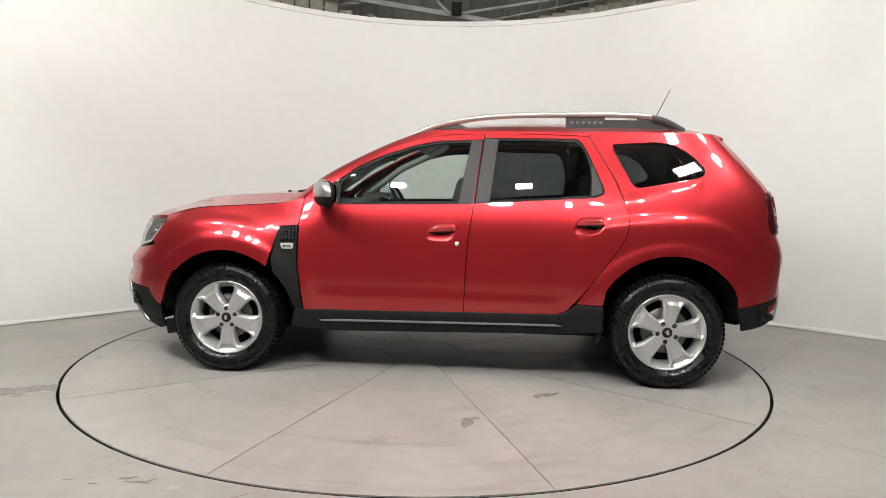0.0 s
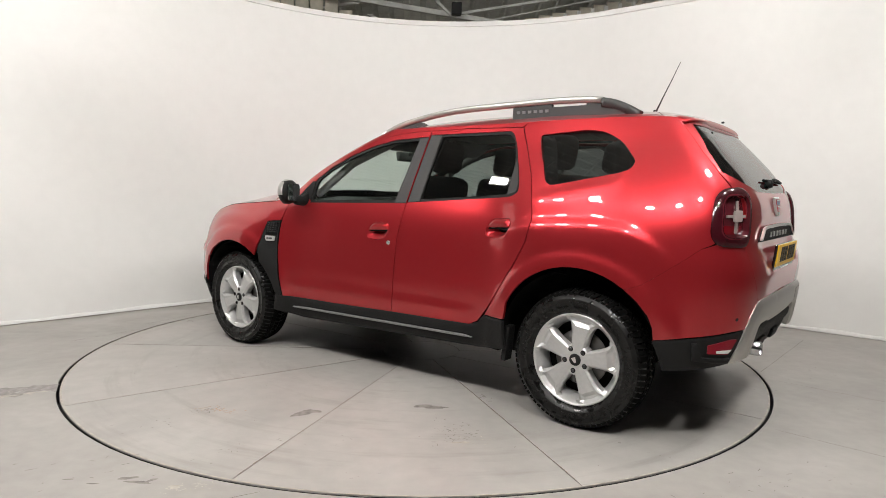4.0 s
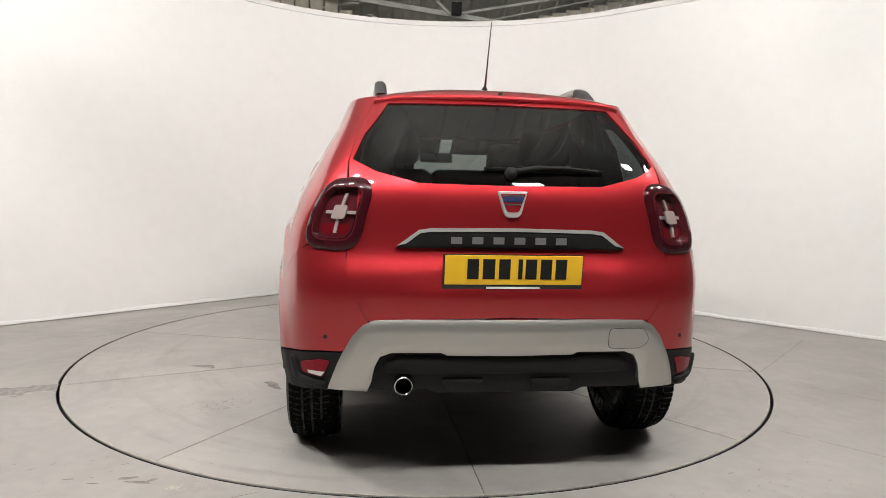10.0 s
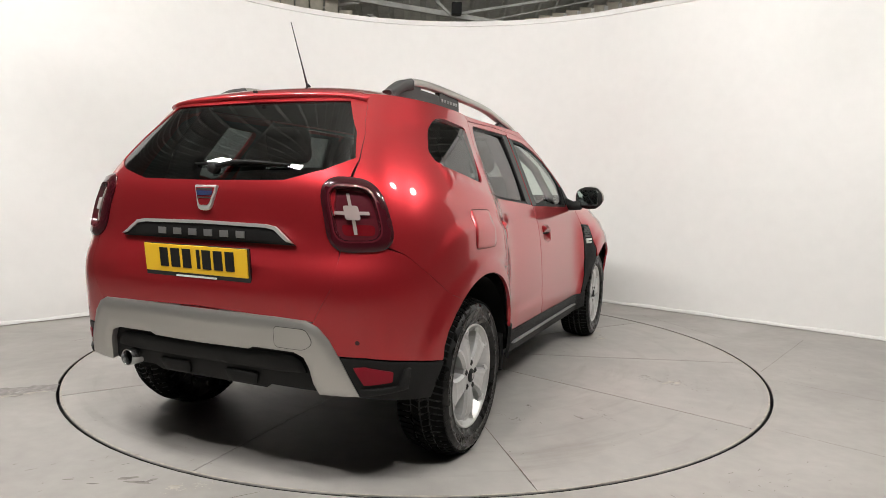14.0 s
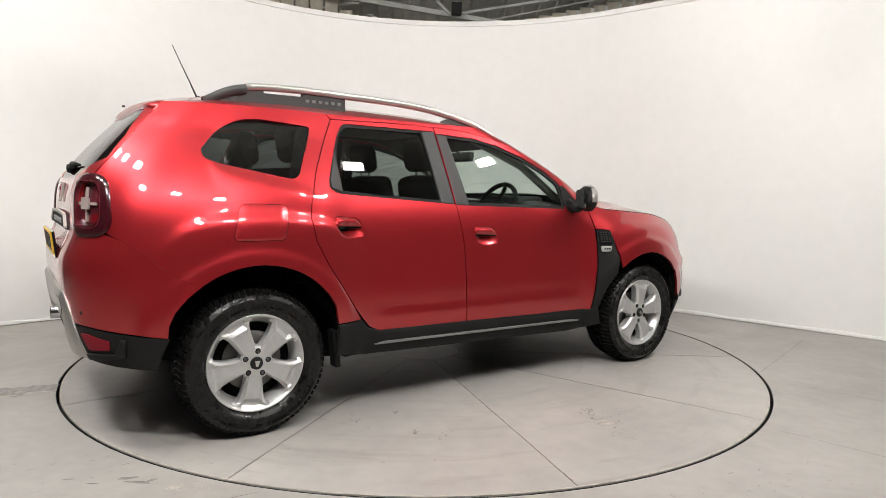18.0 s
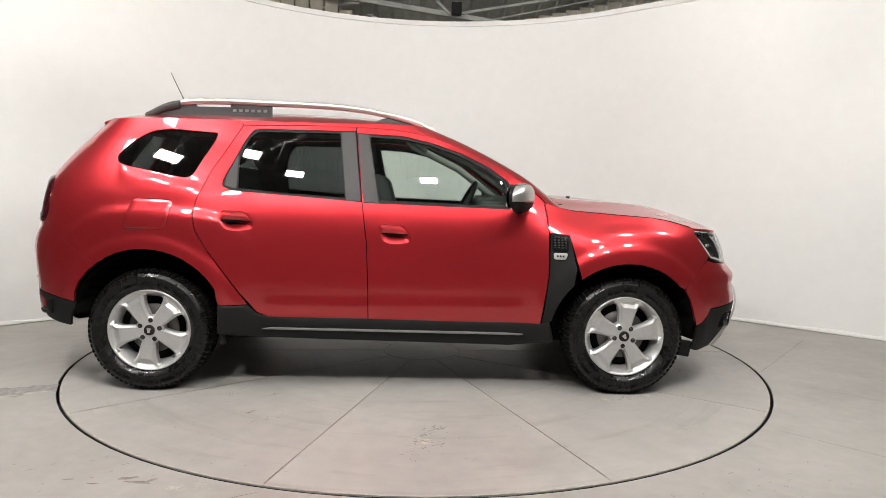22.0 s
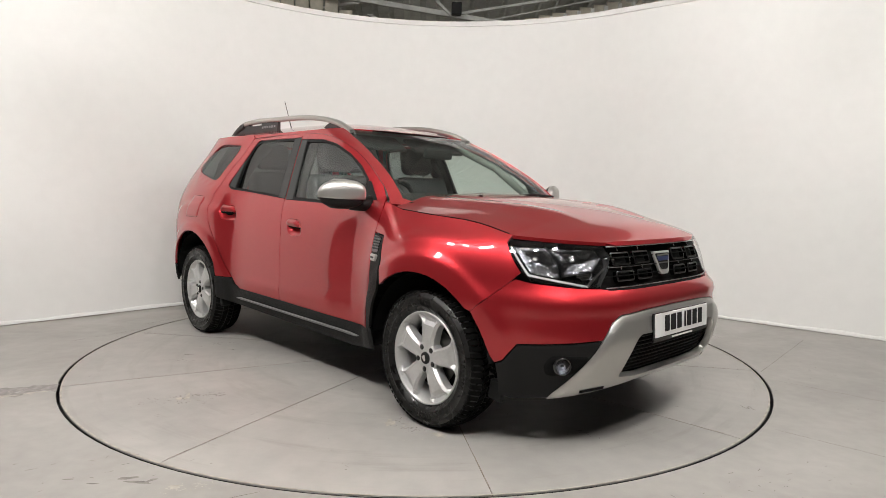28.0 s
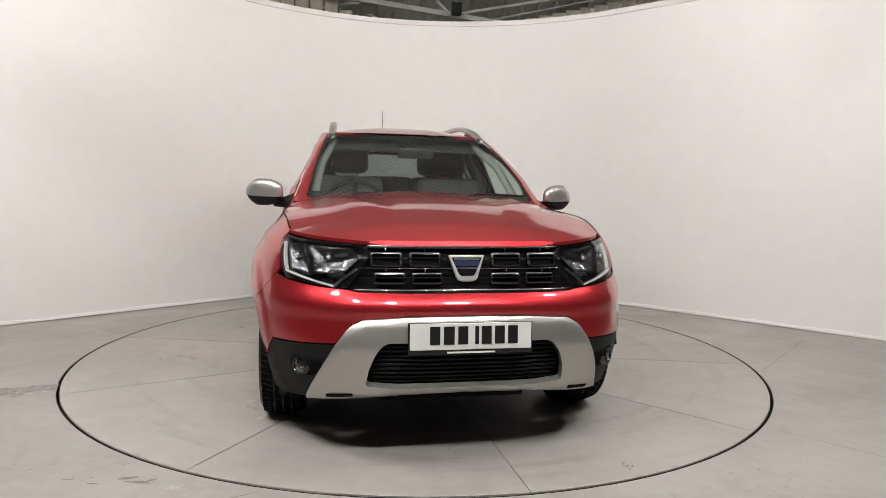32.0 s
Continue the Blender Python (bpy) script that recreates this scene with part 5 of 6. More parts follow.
# roof spoiler
lip_v, lip_f = [], []
for i in range(25):
    y = -0.512 + 1.024 * i / 24
    e = 1 - 0.9 * (abs(y) / 0.5) ** 6
    k = 0.018 * (abs(y) / 0.5) ** 2 + 0.010 * (abs(y) / 0.512) ** 12
    lip_v += [(-1.56, y, 1.575 - k * 1.6), (-1.66, y, 1.563 - k * 1.6), (-1.728 * (0.985 + 0.015 * e), y, 1.535 - k), (-1.735 * (0.985 + 0.015 * e), y, 1.525 - k), (-1.720 * (0.985 + 0.015 * e), y, 1.512 - k), (-1.65, y, 1.505 - k), (-1.56, y, 1.515 - k)]
for i in range(24):
    for j in range(7):
        lip_f.append((i * 7 + j, i * 7 + (j + 1) % 7, i * 7 + 7 + (j + 1) % 7, i * 7 + 7 + j))
lip_f += [tuple(range(7))[::-1], tuple(range(24 * 7, 25 * 7))]
put("roof_spoiler", mesh_of("roof_spoiler", lip_v, lip_f), M_PAINT, tailgate, "red roof spoiler lip")
boxed("washer_jet", (0.014, 0.016, 0.010), pose(-1.745, 0.0, 1.541), M_INK, tailgate, "small black washer jet", 0.002)
# aerial
ant = put("aerial", mesh_of("aerial", *tube([(-1.378, 0, 1.615), (-1.417, 0, 1.70), (-1.46, 0, 1.79), (-1.504, 0, 1.885)], 0.0036, 6, (1.6, 1.0, 0.8, 0.6))), M_GREY, car, "thin black roof aerial")
v, f = lathe([(0.030, -0.02), (0.026, 0.004), (0.014, 0.016), (0.006, 0.03), (0.0, 0.032)], 16, "z")
put("aerial_foot", mesh_of("aerial_foot", v, f), M_DARK, ant, "", place=pose(-1.371, 0, 1.598))


# roof rails
def rail(sg):
    """A silver bar on black feet."""
    y0 = 0.487
    line = spline((-1.47, -1.36, -1.22, -0.74, -0.27, 0.0, 0.13, 0.235), (1.555, 1.612, 1.638, 1.640, 1.622, 1.580, 1.543, 1.497))
    def bar(x0, x1, wide, tall, drop=0.0, n=26, grow=None):
        verts, faces = [], []
        for i in range(n + 1):
            x = x0 + (x1 - x0) * i / n
            z = float(line(x)) - drop
            t = tall * (grow(x) if grow else 1)
            y = y0 + 0.03 * float(ramp(x, -0.1, 0.25)) - 0.01 * float(ramp(-x, 0.9, 1.5))
            for dy, dz in ((-0.5, -0.42), (-0.5, 0.3), (-0.32, 0.48), (0.32, 0.48), (0.5, 0.3), (0.5, -0.42), (0.32, -0.5), (-0.32, -0.5)):
                verts.append((x, sg * (y + dy * wide), z + dz * t))
        for i in range(n):
            for j in range(8):
                q = (i * 8 + j, i * 8 + (j + 1) % 8, i * 8 + 8 + (j + 1) % 8, i * 8 + 8 + j)
                faces.append(q if sg > 0 else q[::-1])
        faces += [tuple(range(8))[::sg], tuple(range(n * 8, n * 8 + 8))[::-sg]]
        return mesh_of("rail", verts, faces)
    r = put("roof_rail", bar(-1.27, 0.235, 0.042, 0.034, 0.0, 34), M_SILVER, car, "silver roof rail on black feet")
    put("rail_foot", bar(-1.475, -1.268, 0.050, 0.05, 0.012, 12), M_GREY, r, "dark grey rear foot")
    for x0, x1, nm, mat in ((-1.44, -1.18, "rear_web", M_GREY), (-1.182, -0.975, "slotted_web", M_GREY), (-0.977, -0.735, "lettered_plate", M_GREY), (-0.14, 0.17, "front_web", M_GREY)):
        verts, faces = [], []
        n = 10
        for i in range(n + 1):
            x = x0 + (x1 - x0) * i / n
            top, low = float(line(x)) - 0.012, 1.535 - 0.04 * float(ramp(x, 0.0, 0.2))
            if nm == "rear_web":
                top = min(top, 1.632)
            if nm == "slotted_web":
                top = 1.611
            if nm == "front_web":
                top = low + 0.004 + (min(top, float(line(x)) - 0.01) - low - 0.004) * float(ramp(x, -0.15, -0.02))
            top = max(top, low + 0.004)
            y = y0 + 0.02 * float(ramp(x, -0.1, 0.25)) - 0.01 * float(ramp(-x, 0.9, 1.5))
            verts += [(x, sg * (y - 0.012), low), (x, sg * (y - 0.012), top), (x, sg * (y + 0.012), top), (x, sg * (y + 0.018), low)]
        for i in range(n):
            for j in range(4):
                q = (i * 4 + j, i * 4 + (j + 1) % 4, i * 4 + 4 + (j + 1) % 4, i * 4 + 4 + j)
                faces.append(q if sg > 0 else q[::-1])
        faces += [(0, 1, 2, 3)[::sg], tuple(n * 4 + q for q in (0, 1, 2, 3))[::-sg]]
        put(nm, mesh_of(nm, verts, faces, False), mat, r, "dark grey rail web")
    low = put("lower_bar", bar(-1.22, -0.735, 0.03, 0.018, 0.085, 16), M_GREY, r, "dark grey lower bar")
    for i in range(6):
        boxed("letter_block", (0.020, 0.004, 0.015), pose(-0.772 - i * 0.036, sg * (y0 + 0.016), 1.592), M_DIM, r, "pale lettering block", 0.0)


rail(1)
rail(-1)


# mirrors
def mirror(sg):
    def shell(z0, z1, n=20, m=10, grow=1.0, aft=0.050):
        verts, faces = [], []
        for i in range(m + 1):
            zz = z0 + (z1 - z0) * i / m
            t = min(1, abs((zz - 1.115) / 0.082))
            k = (1 - t ** 2.8) ** (1 / 2.3)
            for j in range(n):
                a = 2 * math.pi * j / n
                c, s = math.cos(a), math.sin(a)
                ex = abs(c) ** 0.75 * math.copysign(1, c)
                ey = abs(s) ** 0.75 * math.copysign(1, s)
                lx = 0.064 if c > 0 else aft
                out = 0.112 * ey * k * grow
                verts.append((0.705 + lx * ex * k * grow - 0.50 * out, sg * (0.922 + out + 0.02 * (1 - k)), 1.110 + (zz - 1.110) * (1 - 0.38 * max(0.0, ey * k) ** 2)))
        for i in range(m):
            for j in range(n):
                q = (i * n + j, i * n + (j + 1) % n, (i + 1) * n + (j + 1) % n, (i + 1) * n + j)
                faces.append(q if sg > 0 else q[::-1])
        faces += [tuple(range(n))[::-sg], tuple(range(m * n, m * n + n))[::sg]]
        return verts, faces
    mr = put("door_mirror", mesh_of("door_mirror", *shell(1.036, 1.19, grow=0.95)), M_BLACK, fd[0 if sg > 0 else 1], "black door mirror with a silver cap")
    put("mirror_cap", mesh_of("mirror_cap", *shell(1.088, 1.196, aft=0.022)), M_SILVER, mr, "satin silver cap")
    part("mirror_glass", prism(rounded([(-0.09, -0.055), (0.09, -0.055), (0.09, 0.055), (-0.09, 0.055)], 0.03), 0.004, pose(0.660, sg * 0.918, 1.113, 0, 0, sg * 26.5) @ pose(0, 0, 0, 90, 0, -90)), M_MIRROR, mr, "silvered mirror glass")
    v, f = tube([(0.70, sg * 0.86, 1.062), (0.72, sg * 0.80, 1.055), (0.73, sg * 0.735, 1.07)], 0.034, 10, (1.0, 1.0, 1.3))
    put("mirror_arm", mesh_of("mirror_arm", v, f), M_BLACK, mr)
    q = [(0.80, 1.088), (0.672, 1.06), (0.668, 1.19), (0.70, 1.19)]
    panel("mirror_sail", q, side_map, M_BLACK, mr, "black mirror mount", lift=0.002, mirror=sg < 0)


mirror(1)
mirror(-1)


# handles, lock, filler flap, wing vents, step strips, mud flaps
def handle(x0, z0, doors):
    grip = [(x0 + 0.09, z0 - 0.004), (x0 + 0.045, z0 + 0.046), (x0 - 0.07, z0 + 0.053), (x0 - 0.083, z0 + 0.03), (x0 - 0.080, z0 + 0.004)]
    slot = [(x0 + 0.080, z0 - 0.007), (x0 + 0.082, z0 + 0.0), (x0 - 0.070, z0 + 0.008), (x0 - 0.072, z0 - 0.003)]
    for k, sg in enumerate((1, -1)):
        panel("handle_cup", cup_line(x0, z0), side_map, M_PAINT, doors[k], "red handle cup", lift=-0.001, crown=-0.030, hem=0.004, h=0.01, mirror=sg < 0, gap=0.0)
        panel("handle_slot", slot, side_map, M_DARK, doors[k], "dark finger slot", lift=-0.004, hem=0.01, h=0.015, mirror=sg < 0, gap=0.0)
        panel("handle", rounded(grip, 0.02), side_map, M_PAINT, doors[k], "red door handle", lift=0.004, crown=0.018, hem=0.016, h=0.01, mirror=sg < 0, gap=0.003)


handle(0.012, 0.895, fd)
handle(-0.865, 0.955, rd)
v, f = lathe([(0.0, 0.006), (0.010, 0.006), (0.0135, 0.003), (0.0145, -0.004)], 18)
put("door_lock", mesh_of("door_lock", v, f), M_CHROME, fd[0], "round chrome lock", place=Matrix.Translation(at_side(-0.078, 0.826)))
flap = rounded([(-1.41, 1.068), (-1.19, 1.062), (-1.22, 0.905), (-1.455, 0.905)], 0.03)
panel("filler_flap", flap, side_map, M_PAINT, car, "red fuel filler flap", lift=0.0035, mirror=True, roll=0.004, hem=0.006)
ring_out = shrink(flap, -0.0022)
panel("filler_gap", ring_out, side_map, M_DARK, car, "dark gap", lift=0.001, mirror=True, holes=[flap], gap=0.0, hem=0.0)
vent = rounded([(0.903, 0.818), (0.99, 0.818), (0.992, 0.898), (0.905, 0.905)], 0.008)
vb = both("wing_vent", vent, side_map, M_GLOSS, cl, "black mesh wing vent", lift=0.006, hem=0.006, h=0.02)
for k, sg in enumerate((1, -1)):
    for i in range(5):
        for j in range(4):
            q = circle(0.921 + j * 0.019, 0.838 + i * 0.014, 0.0065, 0.004, 6)
            panel("vent_bar", q, side_map, M_GREY, vb[k], "", lift=0.009, hem=0.003, gap=0.0, h=0.02, mirror=sg < 0)
    ind = rounded([(0.915, 0.772), (0.978, 0.772), (0.99, 0.81), (0.912, 0.81)], 0.012)
    panel("side_badge", ind, side_map, M_BRIGHT, vb[k], "pale side repeater badge with a chrome rim", lift=0.012, hem=0.012, h=0.02, crown=0.004, mirror=sg < 0)
    for i in range(3):
        q = [(0.93 + i * 0.015, 0.786), (0.94 + i * 0.015, 0.786), (0.94 + i * 0.015, 0.796), (0.93 + i * 0.015, 0.796)]
        panel("badge_mark", q, side_map, M_GREY, vb[k], "", lift=0.018, hem=0.002, gap=0.0, h=0.02, mirror=sg < 0)
step = [(0.76, 0.340), (0.74, 0.334), (-0.66, 0.350), (-0.72, 0.352), (-0.665, 0.362), (0.66, 0.347)]
both("step_strip", step, side_map, M_STRIP, car, "satin grey sill strip", lift=0.026, hem=0.02, roll=0.003)
for x, z0, z1, y in ((1.725, 0.205, 0.30, 0.77), (-0.94, 0.26, 0.45, 0.82)):
    for sg in (1, -1):
        boxed("mud_flap", (0.075 if x > 0 else 0.03, 0.03 if x > 0 else 0.07, z1 - z0), pose(x, sg * y, (z0 + z1) / 2, 0, 10 if x > 1 else -6, 0), M_BLACK, car, "black mud flap", 0.008)

# nose
def slats(z0, z1, n, half, depth, parent):
    for i in range(n):
        z = z0 + (z1 - z0) * i / (n - 1)
        v, f = tube([at_front(y, z, depth) for y in np.linspace(-half, half, 15)], 0.006, 6)
        put("grille_slat", mesh_of("grille_slat", v, f), M_BLACK, parent)


low_g = panel("lower_grille", [(s * 1.03, z) for s, z in mouth], front_map, M_DARK, car, "black lower grille with thin slats", lift=-0.045, hem=0.0)
slats(0.355, 0.51, 9, 0.40, -0.028, low_g)
plate("front_number_plate", at_front(0, 0.558, 0.024), pose(0, 0, 0, 0, -3, 0), M_WHITE, "white front number plate on the skid plate")
for sg in (1, -1):
    q = FY([(0.47, 0.296), (0.575, 0.283), (0.58, 0.297), (0.475, 0.310)])
    panel("skid_slot", q, front_map, M_DARK, car, "dark slot in the skid plate", lift=0.019, hem=0.002, gap=0.0, h=0.02, mirror=sg < 0)
gr = bpy.data.objects["grille_backing"]


def frame_block(y, z, wd, ht, material, label):
    a = rounded(FY([(y - wd / 2, z - ht / 2), (y + wd / 2, z - ht / 2), (y + wd / 2 * 1.0, z + ht / 2), (y - wd / 2, z + ht / 2)]), 0.012)
    b = rounded(FY([(y - wd / 2 + 0.009, z - ht / 2 + 0.0085), (y + wd / 2 - 0.009, z - ht / 2 + 0.0085), (y + wd / 2 - 0.009, z + ht / 2 - 0.0085), (y - wd / 2 + 0.009, z + ht / 2 - 0.0085)]), 0.006)
    panel("grille_frame", a, front_map, material, gr, label, lift=-0.004, hem=0.02, roll=0.004, gap=0.0, holes=[b], h=0.02)


for y in (-0.338, -0.176, 0.176, 0.338):
    frame_block(y, 0.859, 0.132, 0.058, M_INKCHROME, "dark chrome grille frame")
    frame_block(y * 0.96, 0.781, 0.130, 0.046, M_INKCHROME, "dark chrome grille frame")
    for z0, z1 in ((0.888, 0.906), (0.804, 0.830)):
        put("grille_stub", mesh_of("grille_stub", *tube([at_front(y, z0, -0.014), at_front(y, z1, -0.014)], 0.003, 6)), M_SMOKE, gr, "thin stub")
for y0, y1 in ((-0.272, -0.242), (0.242, 0.272), (-0.435, -0.404), (0.404, 0.435), (-0.110, -0.085), (0.085, 0.110)):
    put("grille_link", mesh_of("grille_link", *tube([at_front(y0, 0.859, -0.012), at_front(y1, 0.859, -0.012)], 0.003, 6)), M_CHROME, gr, "thin chrome link")
for z, mat, half, h2 in ((0.862, M_DARK, 0.42, 0.003), (0.782, M_DARK, 0.45, 0.003), (0.82, M_INKCHROME, 0.44, 0.003), (0.910, M_CHROME, 0.415, 0.004), (0.733, M_SMOKE, 0.47, 0.0035)):
    v, f = tube([at_front(y, z, -0.012 if mat is M_GREY else -0.004) for y in np.linspace(-half, half, 21)], h2, 6)
    put("grille_bar", mesh_of("grille_bar", v, f), mat, gr, "thin bar")
lip_half = FY([(0.0, 0.912), (0.22, 0.912), (0.36, 0.914), (0.41, 0.924), (0.36, 0.931), (0.22, 0.931), (0.0, 0.930)])
panel("hood_lip", lip_half + [(-s, z) for s, z in lip_half[1:-1][::-1]], front_map, M_PAINT, hood, "red front lip of the bonnet", lift=0.003, hem=0.012, gap=0.0)
emblem("front_emblem", Matrix.Translation(at_front(0, 0.82, -0.012)) @ pose(0, 0, 0, 90, 0, 90) @ pose(0, 0, 0, -14, 0, 0), 0.155, 0.112, car, M_GLOSS)
for k, sg in enumerate((1, -1)):
    # outer and inner reflectors, of upright flutes in a dark housing
    for outline in ([(0.862, 0.914), (0.728, 0.918), (0.664, 0.862), (0.648, 0.778), (0.782, 0.800)], [(0.706, 0.914), (0.478, 0.905), (0.440, 0.866), (0.492, 0.806), (0.640, 0.786), (0.652, 0.858)]):
        panel("reflector_bowl", rounded(outline, 0.008), front_map, M_LAMPBOWL, hl[k], "chrome faceted reflector", lift=-0.024, crown=-0.020, hem=0.014, jag=0.0010, h=0.010, gap=0.0, mirror=sg < 0)
        cs, cz = sum(p[0] for p in outline) / len(outline), sum(p[1] for p in outline) / len(outline)
        p = Vector(front_map(np.array([cs]), np.array([cz]))[0])
        v, f = lathe([(0.0, 0.0), (0.006, -0.003), (0.008, -0.02)], 12, "x")
        put("bulb", mesh_of("bulb", v, f), M_WHITELENS, hl[k], "small clear bulb", place=pose(p.x - 0.030, sg * p.y, p.z, 0, 0, sg * 25))
        v, f = lathe([(0.010, -0.006), (0.013, 0.0), (0.016, -0.006)], 16, "x")
        put("bulb_ring", mesh_of("bulb_ring", v, f), M_SMOKE, hl[k], "", place=pose(p.x - 0.034, sg * p.y, p.z, 0, 0, sg * 25))
    panel("signal_reflector", rounded([(0.590, 0.812), (0.50, 0.822), (0.484, 0.780), (0.545, 0.772)], 0.008), front_map, M_SMOKE, hl[k], "dark signal reflector", lift=-0.03, hem=0.01, h=0.015, gap=0.0, mirror=sg < 0)
    for i in range(4):
        panel("signal_rib", [(0.575 - i * 0.004, 0.783 + i * 0.009), (0.505 - i * 0.002, 0.790 + i * 0.009), (0.505 - i * 0.002, 0.793 + i * 0.009), (0.575 - i * 0.004, 0.786 + i * 0.009)], front_map, M_CHROME, hl[k], "", lift=-0.026, hem=0.004, h=0.03, gap=0.0, mirror=sg < 0)
    for line in ([(0.884, 0.910), (0.877, 0.914), (0.790, 0.795), (0.798, 0.789)], [(0.800, 0.788), (0.790, 0.796), (0.535, 0.751), (0.528, 0.743)], [(0.534, 0.750), (0.526, 0.743), (0.436, 0.815), (0.442, 0.823)]):
        panel("daytime_strip", line, front_map, M_WHITELENS if line[0][0] > 0.7 else M_CHROME, hl[k], "white daytime running strip" if line[0][0] > 0.7 else "chrome edge strip", lift=-0.010, hem=0.014, h=0.02, gap=0.0, mirror=sg < 0)
    panel("lamp_divider", [(0.722, 0.918), (0.712, 0.918), (0.652, 0.860), (0.636, 0.800), (0.638, 0.780), (0.646, 0.780), (0.650, 0.815), (0.666, 0.858)], front_map, M_GLOSS, hl[k], "gloss black divider", lift=-0.014, hem=0.012, h=0.015, gap=0.0, mirror=sg < 0)
    fc = fy(0.690, 0.408)
    fr = rounded([(fc - 0.12, 0.452), (fc + 0.045, 0.456), (fc + 0.072, 0.41), (fc + 0.05, 0.358), (fc - 0.06, 0.362), (fc - 0.10, 0.40)], 0.03)
    fg = panel("fog_lamp_bezel", fr, front_map, M_DARK, car, "black fog lamp bezel", lift=0.004, hem=0.02, roll=0.006, mirror=sg < 0)
    p = at_front(0.690, 0.408, 0.010)
    v, f = lathe([(0.0, -0.012), (0.012, -0.002), (0.022, -0.010), (0.033, -0.002)], 14, "x")
    fl = put("fog_lamp", mesh_of("fog_lamp", v, f, False), M_LAMPBOWL, fg, "round fog lamp", place=pose(p.x + 0.004, sg * p.y, p.z, 0, 0, sg * 38))
    v, f = lathe([(0.032, -0.012), (0.033, 0.006), (0.037, 0.008), (0.041, -0.012)], 28, "x")
    put("fog_lamp_ring", mesh_of("fog_lamp_ring", v, f), M_GLOSS, fl, "gloss black ring")
    v, f = lathe([(0.0, 0.005), (0.02, 0.004), (0.034, 0.001)], 24, "x")
    put("fog_lamp_lens", mesh_of("fog_lamp_lens", v, f), M_LENS, fl, "clear lens")
# bonnet washer jets, front wipers
for y in (0.27, -0.27):
    boxed("washer_jet", (0.022, 0.018, 0.012), pose(1.12, y, float(hood_centre(1.12)) - 0.006), M_INK, hood, "small black washer jet", 0.004)
for y0, y1, z1 in ((-0.42, 0.22, 1.118), (0.12, 0.62, 1.115)):
    pts = [Vector(cabin_map(np.array([gy(y, z) if abs(y) > 1e-6 else 0.0]), np.array([z]))[0]) + Vector((0.018, 0, 0.006)) for y, z in ((y0, 1.10), ((y0 + y1) / 2, 1.124), (y1, z1))]
    put("front_wiper", mesh_of("front_wiper", *tube(pts, 0.008, 6, (1.4, 1.0, 0.8))), M_BLACK, car, "black windscreen wiper")
# black ceramic band round the windscreen
inner_up = [gy(0.50, 1.513), gy(0.545, 1.46), gy(0.592, 1.35), gy(0.632, 1.22), gy(0.652, 1.14)]
inner_s = [(a, z) for a, z in zip(inner_up, (1.513, 1.46, 1.35, 1.22, 1.135))]
panel("windscreen_border", screen, cabin_map, M_GLOSS, bpy.data.objects["windscreen"], "black printed border", lift=-0.007, hem=0.0, gap=0.002, holes=[[(-a, z) for a, z in inner_s] + inner_s[::-1]])

# ---- cabin ----
def cushion(name, size, m, material, parent, label="", bevel=0.05):
    return part(name, block(bmesh.new(), size, m, bevel, 4), material, parent, label, True)


put("headlining", mesh_of("headlining", [(-1.62, -0.45, 1.50), (-1.62, 0.45, 1.50), (-0.6, 0.50, 1.515), (0.18, 0.45, 1.50), (0.18, -0.45, 1.50), (-0.6, -0.50, 1.515)], [(0, 1, 2, 5), (5, 2, 3, 4)]), M_LINER, car, "pale grey headlining")
dash = cushion("dashboard", (0.42, 1.36, 0.26), pose(0.70, 0, 0.945, 0, 6, 0), M_DASH, car, "dark grey dashboard", 0.06)
cushion("instrument_hood", (0.22, 0.36, 0.09), pose(0.60, -0.36, 1.075), M_GREY, dash, "instrument hood", 0.035)
cushion("centre_screen", (0.06, 0.26, 0.14), pose(0.50, 0.0, 1.02, 0, -12, 0), M_GLOSS, dash, "dark centre screen", 0.01)
for y, x in ((0.62, 0.53), (-0.62, 0.53), (0.15, 0.51), (-0.16, 0.51)):
    v, f = lathe([(0.0, 0.004), (0.035, 0.0), (0.042, -0.006)], 18, "x")
    put("air_vent", mesh_of("air_vent", v, f), M_CHROME, dash, "round air vent", place=pose(x - 0.04, y, 1.02, 0, 0, 180))
sw = new("steering_wheel")
sw.parent, sw.matrix_basis = car, pose(0.42, -0.37, 1.03, 0, -62, 0)
tagged(sw, "black three-spoke steering wheel")
ring_pts = [(0.185 * math.cos(a), 0.185 * math.sin(a), 0) for a in np.linspace(0, 2 * math.pi, 33)]
put("wheel_rim", mesh_of("wheel_rim", *tube(ring_pts, 0.016, 8)), M_BLACK, sw)
cushion("wheel_boss", (0.13, 0.15, 0.05), pose(0, 0, -0.02), M_BLACK, sw, "", 0.02)
for a in (0, 100, 260):
    boxed("wheel_spoke", (0.14, 0.035, 0.015), pose(0, 0, -0.012, 0, 0, a) @ pose(0.10, 0, 0), M_BLACK, sw)


